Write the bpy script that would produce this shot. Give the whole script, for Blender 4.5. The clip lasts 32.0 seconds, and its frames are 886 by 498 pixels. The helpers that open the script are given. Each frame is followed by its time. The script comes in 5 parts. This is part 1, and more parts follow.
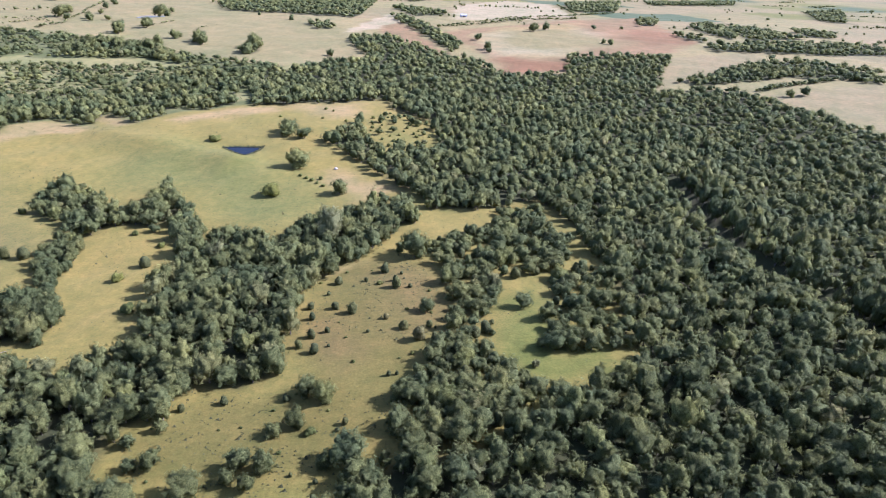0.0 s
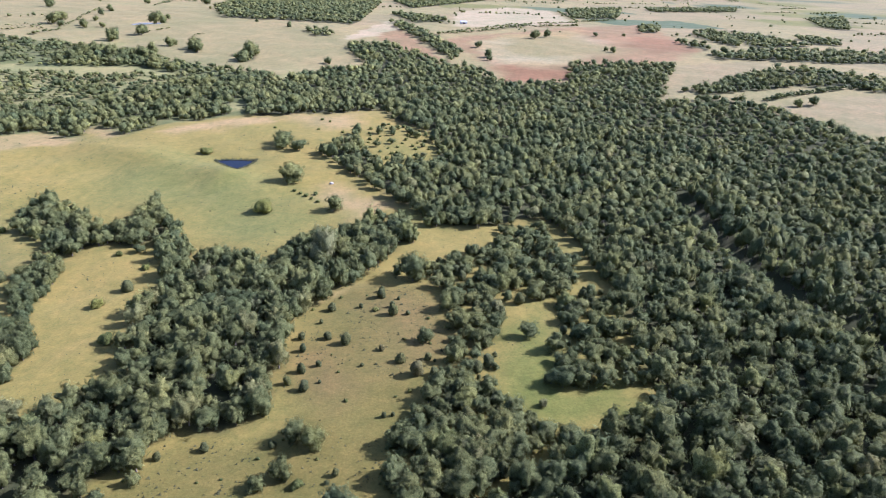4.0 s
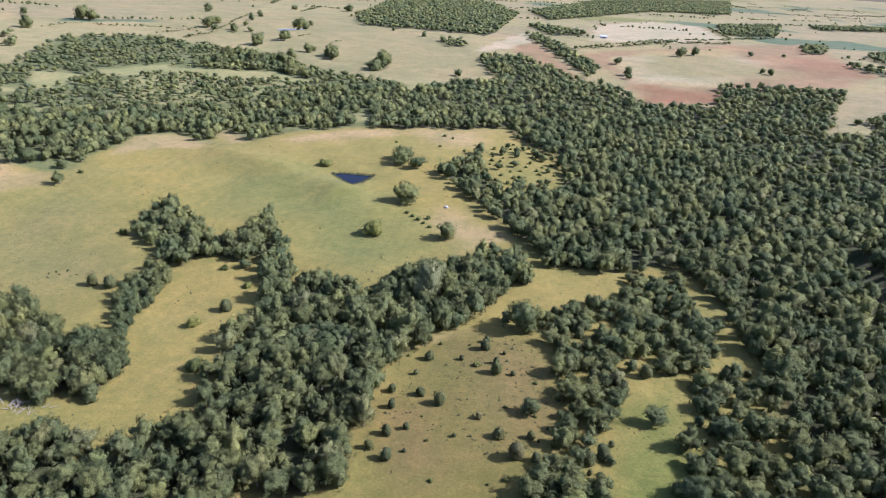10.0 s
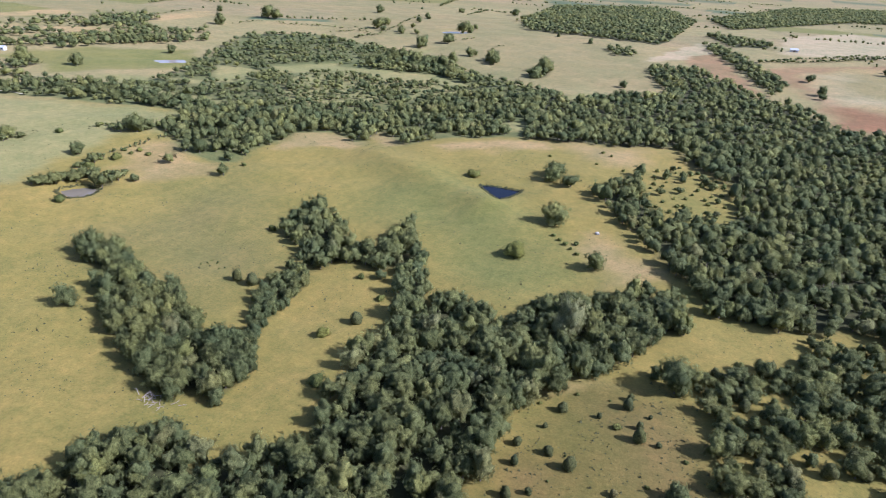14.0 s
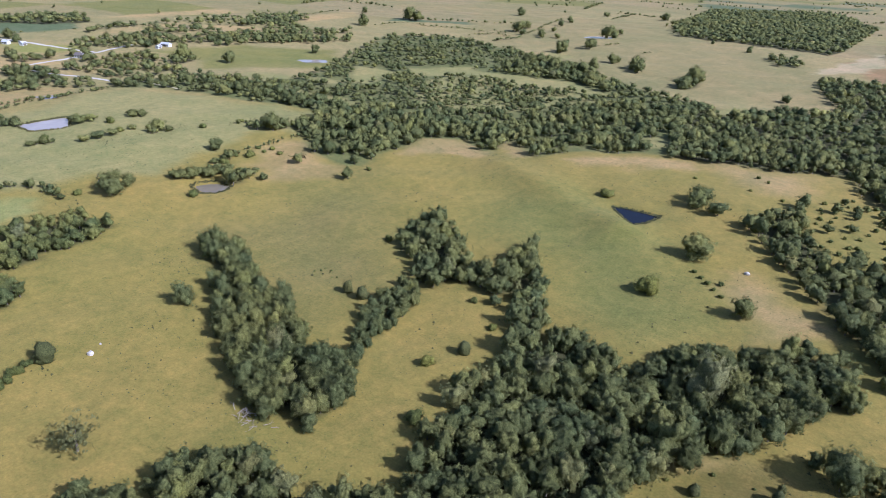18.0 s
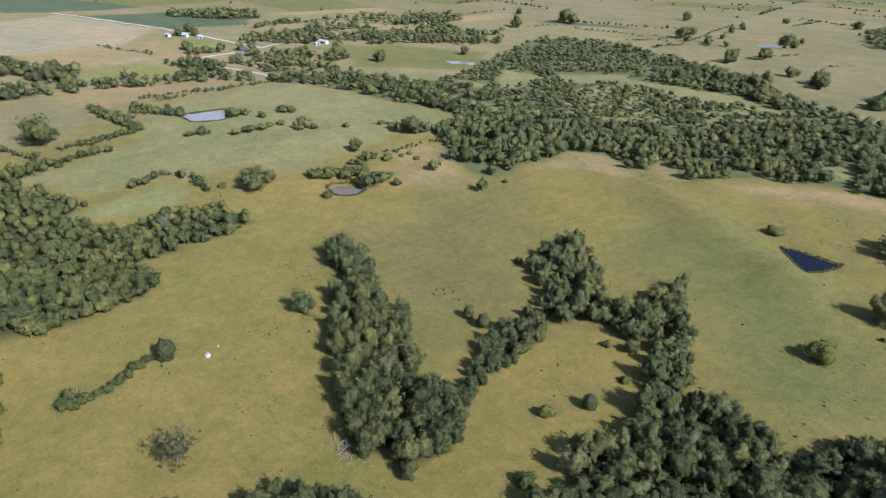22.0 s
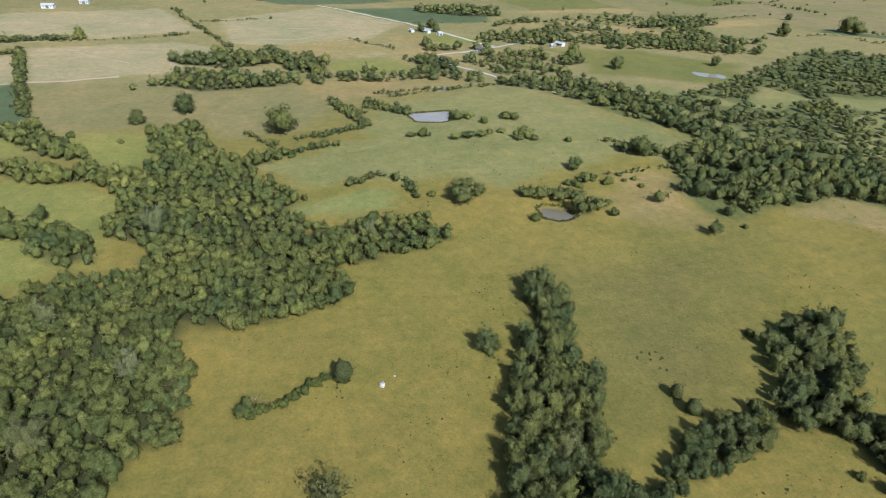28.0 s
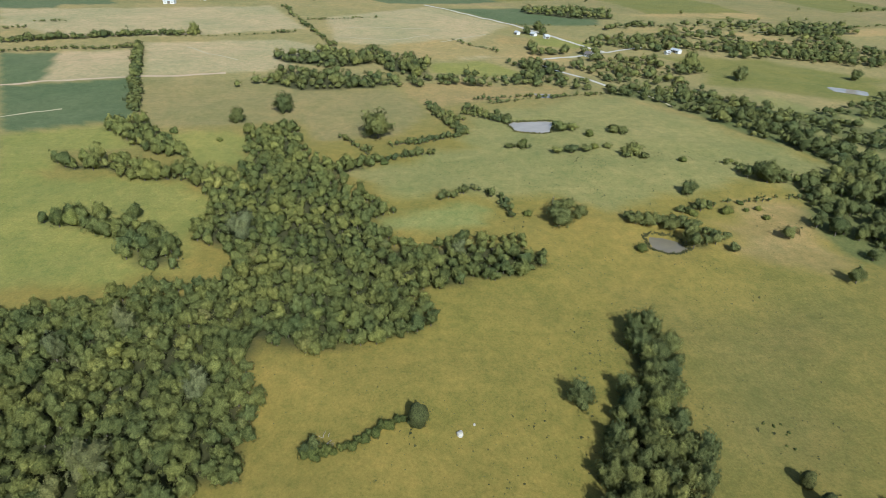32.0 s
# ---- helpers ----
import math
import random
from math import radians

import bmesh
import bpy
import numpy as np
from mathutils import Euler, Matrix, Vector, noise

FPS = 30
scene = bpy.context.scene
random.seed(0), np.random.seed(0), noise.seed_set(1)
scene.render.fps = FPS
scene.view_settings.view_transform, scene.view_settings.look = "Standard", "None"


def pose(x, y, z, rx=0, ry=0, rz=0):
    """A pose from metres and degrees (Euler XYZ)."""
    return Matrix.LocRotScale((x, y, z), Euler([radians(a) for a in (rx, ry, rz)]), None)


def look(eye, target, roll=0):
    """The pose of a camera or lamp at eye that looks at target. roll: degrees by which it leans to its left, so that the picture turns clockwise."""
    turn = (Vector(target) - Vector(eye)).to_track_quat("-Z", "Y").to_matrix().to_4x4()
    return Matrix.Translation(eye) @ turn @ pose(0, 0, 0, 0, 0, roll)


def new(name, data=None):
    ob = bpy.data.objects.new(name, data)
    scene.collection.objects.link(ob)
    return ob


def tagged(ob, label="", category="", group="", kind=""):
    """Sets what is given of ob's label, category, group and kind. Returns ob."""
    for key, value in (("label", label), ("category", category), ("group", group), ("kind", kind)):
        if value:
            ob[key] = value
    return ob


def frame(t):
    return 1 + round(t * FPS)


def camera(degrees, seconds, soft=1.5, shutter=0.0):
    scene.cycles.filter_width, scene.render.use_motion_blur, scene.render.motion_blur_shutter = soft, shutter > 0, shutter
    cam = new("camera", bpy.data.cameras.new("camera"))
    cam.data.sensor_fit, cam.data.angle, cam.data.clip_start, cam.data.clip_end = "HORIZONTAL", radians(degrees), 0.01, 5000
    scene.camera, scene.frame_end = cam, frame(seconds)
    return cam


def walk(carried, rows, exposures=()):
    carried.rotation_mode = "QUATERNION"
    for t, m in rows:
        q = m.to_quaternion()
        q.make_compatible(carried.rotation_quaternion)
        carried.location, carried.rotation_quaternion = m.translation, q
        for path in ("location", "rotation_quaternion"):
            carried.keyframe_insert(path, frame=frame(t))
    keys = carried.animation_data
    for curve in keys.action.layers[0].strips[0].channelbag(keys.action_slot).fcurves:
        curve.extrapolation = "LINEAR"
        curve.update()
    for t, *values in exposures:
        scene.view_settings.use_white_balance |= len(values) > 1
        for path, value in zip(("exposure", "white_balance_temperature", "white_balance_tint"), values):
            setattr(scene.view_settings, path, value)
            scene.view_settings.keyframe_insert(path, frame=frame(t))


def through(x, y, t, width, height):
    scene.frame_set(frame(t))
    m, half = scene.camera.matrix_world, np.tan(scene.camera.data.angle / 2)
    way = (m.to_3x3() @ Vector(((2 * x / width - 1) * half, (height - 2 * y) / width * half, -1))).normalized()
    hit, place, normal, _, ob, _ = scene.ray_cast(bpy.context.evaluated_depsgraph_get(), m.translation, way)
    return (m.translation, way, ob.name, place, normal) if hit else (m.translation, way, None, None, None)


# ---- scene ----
cam = camera(70.0, 32.0, 0.5)
PATH = [
    (0, (0.356, 5.949, 117.965), (0.378, 7.761, 117.12), 2.6),
    (0.5, (0.281, 7.911, 117.998), (0.302, 9.724, 117.155), 2.6),
    (1, (0.199, 9.907, 118.055), (0.221, 11.721, 117.213), 2.6),
    (1.5, (0.122, 11.908, 118.13), (0.143, 13.722, 117.289), 2.6),
    (2, (0.09, 13.928, 118.215), (0.112, 15.743, 117.375), 2.7),
    (2.5, (0.115, 15.973, 118.29), (0.137, 17.789, 117.452), 2.7),
    (3, (0.171, 18.079, 118.35), (0.192, 19.896, 117.515), 2.7),
    (3.5, (0.221, 20.327, 118.402), (0.243, 22.145, 117.569), 2.6),
    (5.5, (0.236, 30.121, 118.911), (0.259, 31.943, 118.086), 2.7),
    (6, (0.172, 32.631, 118.973), (0.196, 34.454, 118.15), 2.7),
    (6.5, (0.093, 35.222, 119.034), (0.116, 37.046, 118.214), 2.8),
    (7, (0.029, 37.888, 119.103), (0.042, 39.713, 118.284), 2.8),
    (7.5, (-0.029, 40.585, 119.187), (-0.06, 42.41, 118.368), 2.9),
    (8, (-0.14, 43.249, 119.262), (-0.259, 45.069, 118.442), 3.0),
    (8.5, (-0.344, 45.897, 119.32), (-0.52, 47.712, 118.498), 3.0),
    (9, (-0.653, 48.573, 119.363), (-0.876, 50.382, 118.541), 3.0),
    (9.5, (-1.054, 51.268, 119.389), (-1.33, 53.07, 118.566), 3.0),
    (10, (-1.518, 53.974, 119.401), (-1.861, 55.764, 118.577), 3.1),
    (10.5, (-2.083, 56.724, 119.422), (-2.487, 58.5, 118.596), 3.1),
    (11, (-2.726, 59.42, 119.459), (-3.183, 61.183, 118.632), 3.1),
    (11.5, (-3.412, 62.034, 119.527), (-3.919, 63.782, 118.698), 3.1),
    (12, (-4.13, 64.567, 119.609), (-4.688, 66.299, 118.78), 3.1),
    (12.5, (-4.974, 67.084, 119.694), (-5.581, 68.799, 118.863), 3.0),
    (13, (-6.025, 69.571, 119.737), (-6.679, 71.269, 118.905), 3.1),
    (13.5, (-7.286, 72.055, 119.756), (-7.996, 73.729, 118.922), 3.2),
    (14, (-8.584, 74.566, 119.758), (-9.347, 76.214, 118.92), 3.3),
    (14.5, (-9.799, 77.092, 119.75), (-10.605, 78.719, 118.911), 3.2),
    (15, (-10.957, 79.647, 119.717), (-11.808, 81.25, 118.877), 3.2),
    (15.5, (-12.155, 82.153, 119.664), (-13.046, 83.733, 118.823), 3.1),
    (17.5, (-17.56, 92.175, 119.338), (-18.611, 93.65, 118.489), 3.0),
    (18, (-19.109, 94.737, 119.323), (-20.199, 96.182, 118.471), 2.9),
    (18.5, (-20.848, 97.417, 119.325), (-21.977, 98.829, 118.47), 2.9),
    (19, (-22.675, 100.118, 119.346), (-23.841, 101.497, 118.487), 2.9),
    (19.5, (-24.481, 102.525, 119.393), (-25.682, 103.872, 118.531), 2.9),
    (20, (-26.309, 104.638, 119.458), (-27.541, 105.955, 118.594), 2.8),
    (20.5, (-28.182, 106.561, 119.545), (-29.453, 107.84, 118.679), 2.8),
    (21, (-30.131, 108.391, 119.62), (-31.439, 109.631, 118.751), 2.8),
    (21.5, (-32.201, 110.213, 119.655), (-33.549, 111.409, 118.787), 2.7),
    (22, (-34.355, 112.038, 119.669), (-35.738, 113.191, 118.798), 2.8),
    (22.5, (-36.569, 113.862, 119.668), (-37.985, 114.972, 118.795), 2.8),
    (23, (-38.871, 115.661, 119.661), (-40.318, 116.729, 118.785), 2.8),
    (23.5, (-41.341, 117.401, 119.649), (-42.821, 118.419, 118.77), 2.8),
    (24, (-43.872, 119.02, 119.67), (-45.381, 119.991, 118.788), 2.8),
    (24.5, (-46.429, 120.442, 119.734), (-47.964, 121.369, 118.848), 2.8),
    (25, (-48.885, 121.744, 119.854), (-50.444, 122.629, 118.967), 2.8),
    (25.5, (-51.077, 122.992, 120.063), (-52.657, 123.836, 119.173), 2.8),
    (27.5, (-57.892, 127.275, 122.736), (-59.554, 127.921, 121.83), 2.4),
    (28, (-60.177, 128.183, 123.236), (-61.859, 128.768, 122.325), 2.3),
    (28.5, (-62.976, 128.854, 123.182), (-64.674, 129.388, 122.269), 2.3),
    (29, (-65.984, 129.626, 123.224), (-67.698, 130.104, 122.309), 2.2),
    (29.5, (-69.003, 130.302, 123.045), (-70.728, 130.728, 122.128), 2.2),
    (30, (-71.889, 130.979, 123.147), (-73.622, 131.366, 122.229), 2.2),
    (30.5, (-74.701, 131.669, 123.264), (-76.439, 132.028, 122.342), 2.2),
    (31, (-77.603, 132.117, 123.122), (-79.344, 132.464, 122.2), 2.2),
    (31.5, (-80.708, 132.491, 123.017), (-82.452, 132.819, 122.094), 2.3),
    (32, (-83.312, 132.969, 123.208), (-85.057, 133.282, 122.284), 2.2),
]
walk(cam, [(t, look(eye, target, roll)) for t, eye, target, roll in PATH], exposures=[(0.0, 1.18, 4930, 33), (13.0, 0.86, 5010, 27), (22.0, 0.4, 5080, 20), (32.0, 0.27, 5470, 2)])

# ---- daylight ----
SUN_AZ = radians(9)
SUN_EL = radians(38)
world = bpy.data.worlds.new("world")
scene.world = world
world.use_nodes = True
wn = world.node_tree
sky = wn.nodes.new("ShaderNodeTexSky")
sky.sky_type, sky.sun_disc, sky.sun_elevation = "NISHITA", False, SUN_EL
sky.sun_rotation = radians(90) - SUN_AZ
sky.air_density, sky.dust_density = 1.2, 2.0
wn.nodes["Background"].inputs["Strength"].default_value = 0.09
wn.links.new(sky.outputs["Color"], wn.nodes["Background"].inputs["Color"])
sun = bpy.data.lights.new("sun", "SUN")
sun.energy, sun.angle, sun.color = 5.0, radians(0.5), (1.0, 0.94, 0.84)
sun_dir = Vector((math.cos(SUN_EL) * math.cos(SUN_AZ), math.cos(SUN_EL) * math.sin(SUN_AZ), math.sin(SUN_EL)))
new("sun", sun).matrix_world = look(sun_dir * 400, (0, 0, 0))

# ---- materials ----
def material(name, rough=0.9, spec=0.2, metal=0.0):
    m = bpy.data.materials.new(name)
    m.use_nodes = True
    b = m.node_tree.nodes["Principled BSDF"]
    b.inputs["Roughness"].default_value = rough
    b.inputs["Specular IOR Level"].default_value = spec
    b.inputs["Metallic"].default_value = metal
    return m, m.node_tree, b


def node(tree, kind, **values):
    n = tree.nodes.new(kind)
    for key, value in values.items():
        n.inputs[key.replace("_", " ")].default_value = value
    return n


def noise_of(tree, scale, detail=4.0, rough=0.6, stretch=(1, 1, 1)):
    geo = tree.nodes.new("ShaderNodeNewGeometry")
    m = tree.nodes.new("ShaderNodeMapping")
    m.inputs["Scale"].default_value = stretch
    tree.links.new(geo.outputs["Position"], m.inputs["Vector"])
    n = node(tree, "ShaderNodeTexNoise", Scale=scale, Detail=detail, Roughness=rough)
    tree.links.new(m.outputs["Vector"], n.inputs["Vector"])
    return n.outputs["Fac"]


def ramp(tree, fac, stops):
    r = tree.nodes.new("ShaderNodeValToRGB")
    while len(r.color_ramp.elements) < len(stops):
        r.color_ramp.elements.new(0.5)
    for e, (p, c) in zip(r.color_ramp.elements, stops):
        e.position, e.color = p, (*c, 1)
    tree.links.new(fac, r.inputs["Fac"])
    return r.outputs["Color"]


def mix(tree, a, b, fac, blend="MIX"):
    n = tree.nodes.new("ShaderNodeMix")
    n.data_type, n.blend_type = "RGBA", blend
    for sock, v in ((n.inputs[6], a), (n.inputs[7], b), (n.inputs[0], fac)):
        if isinstance(v, (int, float)):
            sock.default_value = v
        elif isinstance(v, tuple):
            sock.default_value = (*v, 1)
        else:
            tree.links.new(v, sock)
    return n.outputs[2]


def bump(tree, bsdf, fac, strength, dist):
    n = node(tree, "ShaderNodeBump", Strength=strength, Distance=dist)
    tree.links.new(fac, n.inputs["Height"])
    tree.links.new(n.outputs["Normal"], bsdf.inputs["Normal"])


def make_ground():
    m, t, b = material("pasture", 0.95, 0.1)
    a = t.nodes.new("ShaderNodeAttribute")
    a.attribute_name = "cover"
    big = ramp(t, noise_of(t, 0.013, 5, 0.6), [(0.3, (0.84, 0.91, 0.82)), (0.7, (1.16, 1.07, 1.04))])
    mid = ramp(t, noise_of(t, 0.07, 6, 0.7), [(0.3, (0.84, 0.89, 0.84)), (0.7, (1.14, 1.1, 1.1))])
    fine = ramp(t, noise_of(t, 1.1, 6, 0.85), [(0.3, (0.7, 0.72, 0.7)), (0.7, (1.26, 1.25, 1.25))])
    c = mix(t, a.outputs["Color"], big, 1.0, "MULTIPLY")
    c = mix(t, c, mid, 1.0, "MULTIPLY")
    c = mix(t, c, fine, 1.0, "MULTIPLY")
    tuft = ramp(t, noise_of(t, 0.24, 4, 0.75), [(0.34, (0.84, 0.9, 0.86)), (0.66, (1.17, 1.1, 1.1))])
    c = mix(t, c, tuft, 1.0, "MULTIPLY")
    streak = ramp(t, noise_of(t, 0.22, 4, 0.65, (1.0, 0.14, 1.0)), [(0.3, (0.95, 0.96, 0.95)), (0.7, (1.05, 1.04, 1.04))])
    c = mix(t, c, streak, 1.0, "MULTIPLY")
    weeds = ramp(t, noise_of(t, 0.33, 3, 0.7), [(0.66, (0, 0, 0)), (0.74, (1, 1, 1))])
    w = t.nodes.new("ShaderNodeMath")
    w.operation = "MULTIPLY"
    w.inputs[1].default_value = 0.5
    t.links.new(weeds, w.inputs[0])
    c = mix(t, c, (0.05, 0.06, 0.018), w.outputs[0])
    t.links.new(c, b.inputs["Base Color"])
    b.inputs["Sheen Weight"].default_value = 0.09
    b.inputs["Sheen Roughness"].default_value = 0.5
    b.inputs["Sheen Tint"].default_value = (0.72, 0.62, 0.4, 1)
    bump(t, b, noise_of(t, 0.8, 6, 0.75), 0.35, 0.4)
    return m


def make_leaf(name, dark, light, through=0.22, facing=True):
    """Foliage: one tone a tree, lighter and darker clumps with self-shadow painted into their crevices, small gaps
    between the leaves.
    """
    m, t, b = material(name, 0.72, 0.12)
    geo = t.nodes.new("ShaderNodeNewGeometry")
    info = t.nodes.new("ShaderNodeObjectInfo")
    a = t.nodes.new("ShaderNodeAttribute")
    a.attribute_name = "tint"
    s = t.nodes.new("ShaderNodeMath")
    t.links.new(a.outputs["Fac"], s.inputs[0])
    t.links.new(info.outputs["Random"], s.inputs[1])
    f = t.nodes.new("ShaderNodeMath")
    f.operation = "FRACT"
    t.links.new(s.outputs[0], f.inputs[0])
    half = tuple((p + q) / 2 for p, q in zip(dark, light))
    low = tuple(0.6 * p + 0.4 * q for p, q in zip(dark, half))
    high = tuple(0.4 * p + 0.6 * q for p, q in zip(half, light))
    tree_tone = ramp(t, f.outputs[0], [(0.0, low), (0.3, (half[0] * 0.88, half[1] * 0.95, half[2] * 1.08)), (0.6, half), (0.86, high), (0.95, (light[0], light[1], light[2] * 0.9)), (1.0, (light[0] * 1.05, light[1] * 0.97, light[2] * 1.15))])
    leaf_tone = ramp(t, geo.outputs["Random Per Island"], [(0.0, (0.8, 0.82, 0.8)), (1.0, (1.2, 1.18, 1.12))])
    c = mix(t, tree_tone, leaf_tone, 1.0, "MULTIPLY")
    patch = noise_of(t, 0.035, 3, 0.6)
    c = mix(t, c, ramp(t, patch, [(0.34, (0.78, 0.85, 0.92)), (0.66, (1.24, 1.17, 1.08))]), 1.0, "MULTIPLY")
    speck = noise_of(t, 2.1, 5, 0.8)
    # Low noise paints shaded crevices between leaf clumps, high noise brightens the clumps.
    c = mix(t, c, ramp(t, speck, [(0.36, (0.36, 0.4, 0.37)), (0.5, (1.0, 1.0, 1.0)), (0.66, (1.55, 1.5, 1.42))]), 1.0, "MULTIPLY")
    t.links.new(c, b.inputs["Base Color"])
    tr = t.nodes.new("ShaderNodeBsdfTranslucent")
    t.links.new(c, tr.inputs["Color"])
    relief = node(t, "ShaderNodeBump", Strength=1.0, Distance=0.6)
    t.links.new(speck, relief.inputs["Height"])
    if facing:
        out = t.nodes.new("ShaderNodeAttribute")
        out.attribute_name = "facing"
        turn = t.nodes.new("ShaderNodeVectorTransform")
        turn.vector_type, turn.convert_from, turn.convert_to = "NORMAL", "OBJECT", "WORLD"
        t.links.new(out.outputs["Vector"], turn.inputs["Vector"])
        t.links.new(turn.outputs["Vector"], relief.inputs["Normal"])
        t.links.new(turn.outputs["Vector"], tr.inputs["Normal"])
    t.links.new(relief.outputs["Normal"], b.inputs["Normal"])
    ms = t.nodes.new("ShaderNodeMixShader")
    ms.inputs["Fac"].default_value = through
    t.links.new(b.outputs[0], ms.inputs[1])
    t.links.new(tr.outputs[0], ms.inputs[2])
    gaps = node(t, "ShaderNodeMath")
    gaps.operation = "LESS_THAN"
    t.links.new(noise_of(t, 4.2, 2, 0.65), gaps.inputs[0])
    if facing:
        long = t.nodes.new("ShaderNodeVectorMath")
        long.operation = "LENGTH"
        t.links.new(out.outputs["Vector"], long.inputs[0])
        share = node(t, "ShaderNodeMath")
        share.operation = "MULTIPLY_ADD"
        share.inputs[1].default_value, share.inputs[2].default_value = 0.5, -0.5
        t.links.new(long.outputs["Value"], share.inputs[0])
        t.links.new(share.outputs[0], gaps.inputs[1])
    else:
        gaps.inputs[1].default_value = 0.4
    clear = t.nodes.new("ShaderNodeBsdfTransparent")
    cut = t.nodes.new("ShaderNodeMixShader")
    t.links.new(gaps.outputs[0], cut.inputs["Fac"])
    t.links.new(ms.outputs[0], cut.inputs[1])
    t.links.new(clear.outputs[0], cut.inputs[2])
    t.links.new(cut.outputs[0], t.nodes["Material Output"].inputs["Surface"])
    return m


def make_plain(name, a, c, scale=3.0, rough=0.85, spec=0.2, metal=0.0, relief=0.02):
    m, t, b = material(name, rough, spec, metal)
    f = noise_of(t, scale, 5, 0.65)
    t.links.new(ramp(t, f, [(0.25, a), (0.75, c)]), b.inputs["Base Color"])
    bump(t, b, f, 0.4, relief)
    return m


def make_water(name, tone, gloss):
    m, t, b = material(name, 0.05, gloss)
    f = noise_of(t, 0.12, 3, 0.5)
    t.links.new(ramp(t, f, [(0.3, tone), (0.7, tuple(1.25 * v for v in tone))]), b.inputs["Base Color"])
    bump(t, b, noise_of(t, 2.5, 4, 0.6), 0.08, 0.05)
    return m


GROUND = make_ground()
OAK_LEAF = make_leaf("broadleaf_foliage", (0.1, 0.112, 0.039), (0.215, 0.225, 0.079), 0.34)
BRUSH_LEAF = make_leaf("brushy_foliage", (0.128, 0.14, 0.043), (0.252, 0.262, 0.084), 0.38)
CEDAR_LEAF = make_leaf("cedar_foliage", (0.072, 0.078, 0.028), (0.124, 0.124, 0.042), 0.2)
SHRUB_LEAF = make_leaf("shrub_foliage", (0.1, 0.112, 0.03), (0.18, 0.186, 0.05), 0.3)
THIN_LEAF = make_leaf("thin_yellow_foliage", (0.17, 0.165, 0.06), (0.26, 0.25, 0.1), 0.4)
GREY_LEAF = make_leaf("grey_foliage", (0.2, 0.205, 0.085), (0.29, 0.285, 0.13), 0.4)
BARK = make_plain("bark", (0.09, 0.075, 0.055), (0.2, 0.17, 0.14), 6.0)
POND_BLUE = make_water("pond_water", (0.008, 0.01, 0.015), 0.06)
POND_PALE = make_water("silty_water", (0.27, 0.235, 0.2), 0.16)
POND_MUD = make_water("muddy_water", (0.15, 0.128, 0.09), 0.12)
GRAVEL = make_plain("gravel", (0.36, 0.34, 0.29), (0.48, 0.45, 0.39), 0.6)
DIRT = make_plain("bare_earth", (0.34, 0.25, 0.16), (0.46, 0.35, 0.24), 0.5)

WHITE_PAINT = make_plain("white_boards", (0.46, 0.46, 0.44), (0.6, 0.6, 0.58), 2.0)
TIN_ROOF = make_plain("tin_roof", (0.4, 0.41, 0.43), (0.58, 0.59, 0.61), 1.0, 0.5, 0.4, 0.2)
DARK_ROOF = make_plain("shingle_roof", (0.09, 0.08, 0.08), (0.16, 0.14, 0.13), 1.5)
DARK_GLASS = make_plain("window_glass", (0.02, 0.025, 0.03), (0.05, 0.055, 0.06), 1.0, 0.1, 0.5)
LIMESTONE = make_plain("pale_limestone", (0.33, 0.3, 0.25), (0.52, 0.48, 0.41), 1.6, 0.9, 0.2, 0.0, 0.1)
WEED = make_leaf("weed_foliage", (0.072, 0.07, 0.026), (0.13, 0.118, 0.045), 0.15, False)

DRY_GRASS = make_plain("dry_grass", (0.3, 0.26, 0.16), (0.4, 0.35, 0.22), 0.8)

# ---- plan: outlines in metres ----
KNOLLS = [(-400, 240, 4.8), (-400, 360, 5.5), (-400, 480, 0.9), (-280, 120, 2.5), (-280, 240, -2.9), (-280, 360, -1.6), (-160, 120, 1.9), (-160, 240, -6.2), (-160, 480, 4.4), (-40, 120, 3.8), (-40, 240, -2.4), (-40, 360, 1.0), (-40, 480, 3.7), (80, 120, 4.3), (80, 240, 1.9), (80, 480, -1.3), (200, 120, 1.2), (200, 240, 0.8), (200, 480, -5.3)]
SPURS = [([(-222, 424), (-198, 412), (-176, 402), (-152, 393), (-129, 382)], 3.6, 15), ([(-128, 383), (-112, 376), (-100, 366)], 1.0, 11), ([(-205, 470), (-196, 440), (-190, 412)], 1.2, 22)]
DRAW_WOOD = [(-205, 345), (-176, 320), (-164, 305), (-152, 309), (-155, 329), (-152, 341), (-144, 334), (-124, 305), (-122, 303), (-108, 282), (-98, 286), (-84, 280), (-72, 276), (-71, 297), (-58, 305), (-43, 311), (-32, 328), (-20, 330), (-12, 316), (-8, 305), (-21, 287), (-25, 277), (-31, 262), (-38, 257), (-47, 237), (-52, 227), (-53, 216), (-49, 196), (-50, 185), (-45, 173), (-46, 165), (-55, 162), (-63, 159), (-71, 162), (-75, 150), (-72, 140), (-82, 141), (-84, 134), (-82, 126), (-74, 120), (-64, 105), (-146, 116), (-155, 134), (-145, 138), (-147, 145), (-148, 154), (-143, 163), (-132, 169)] + [(-120, 167), (-109, 172), (-97, 181), (-107, 202), (-106, 210), (-107, 218), (-113, 225), (-113, 233), (-114, 246), (-111, 257), (-117, 269), (-125, 273), (-126, 284), (-135, 295), (-145, 293), (-159, 293), (-165, 282), (-174, 279), (-188, 295), (-200, 300), (-206, 311), (-214, 330), (-208, 338)]
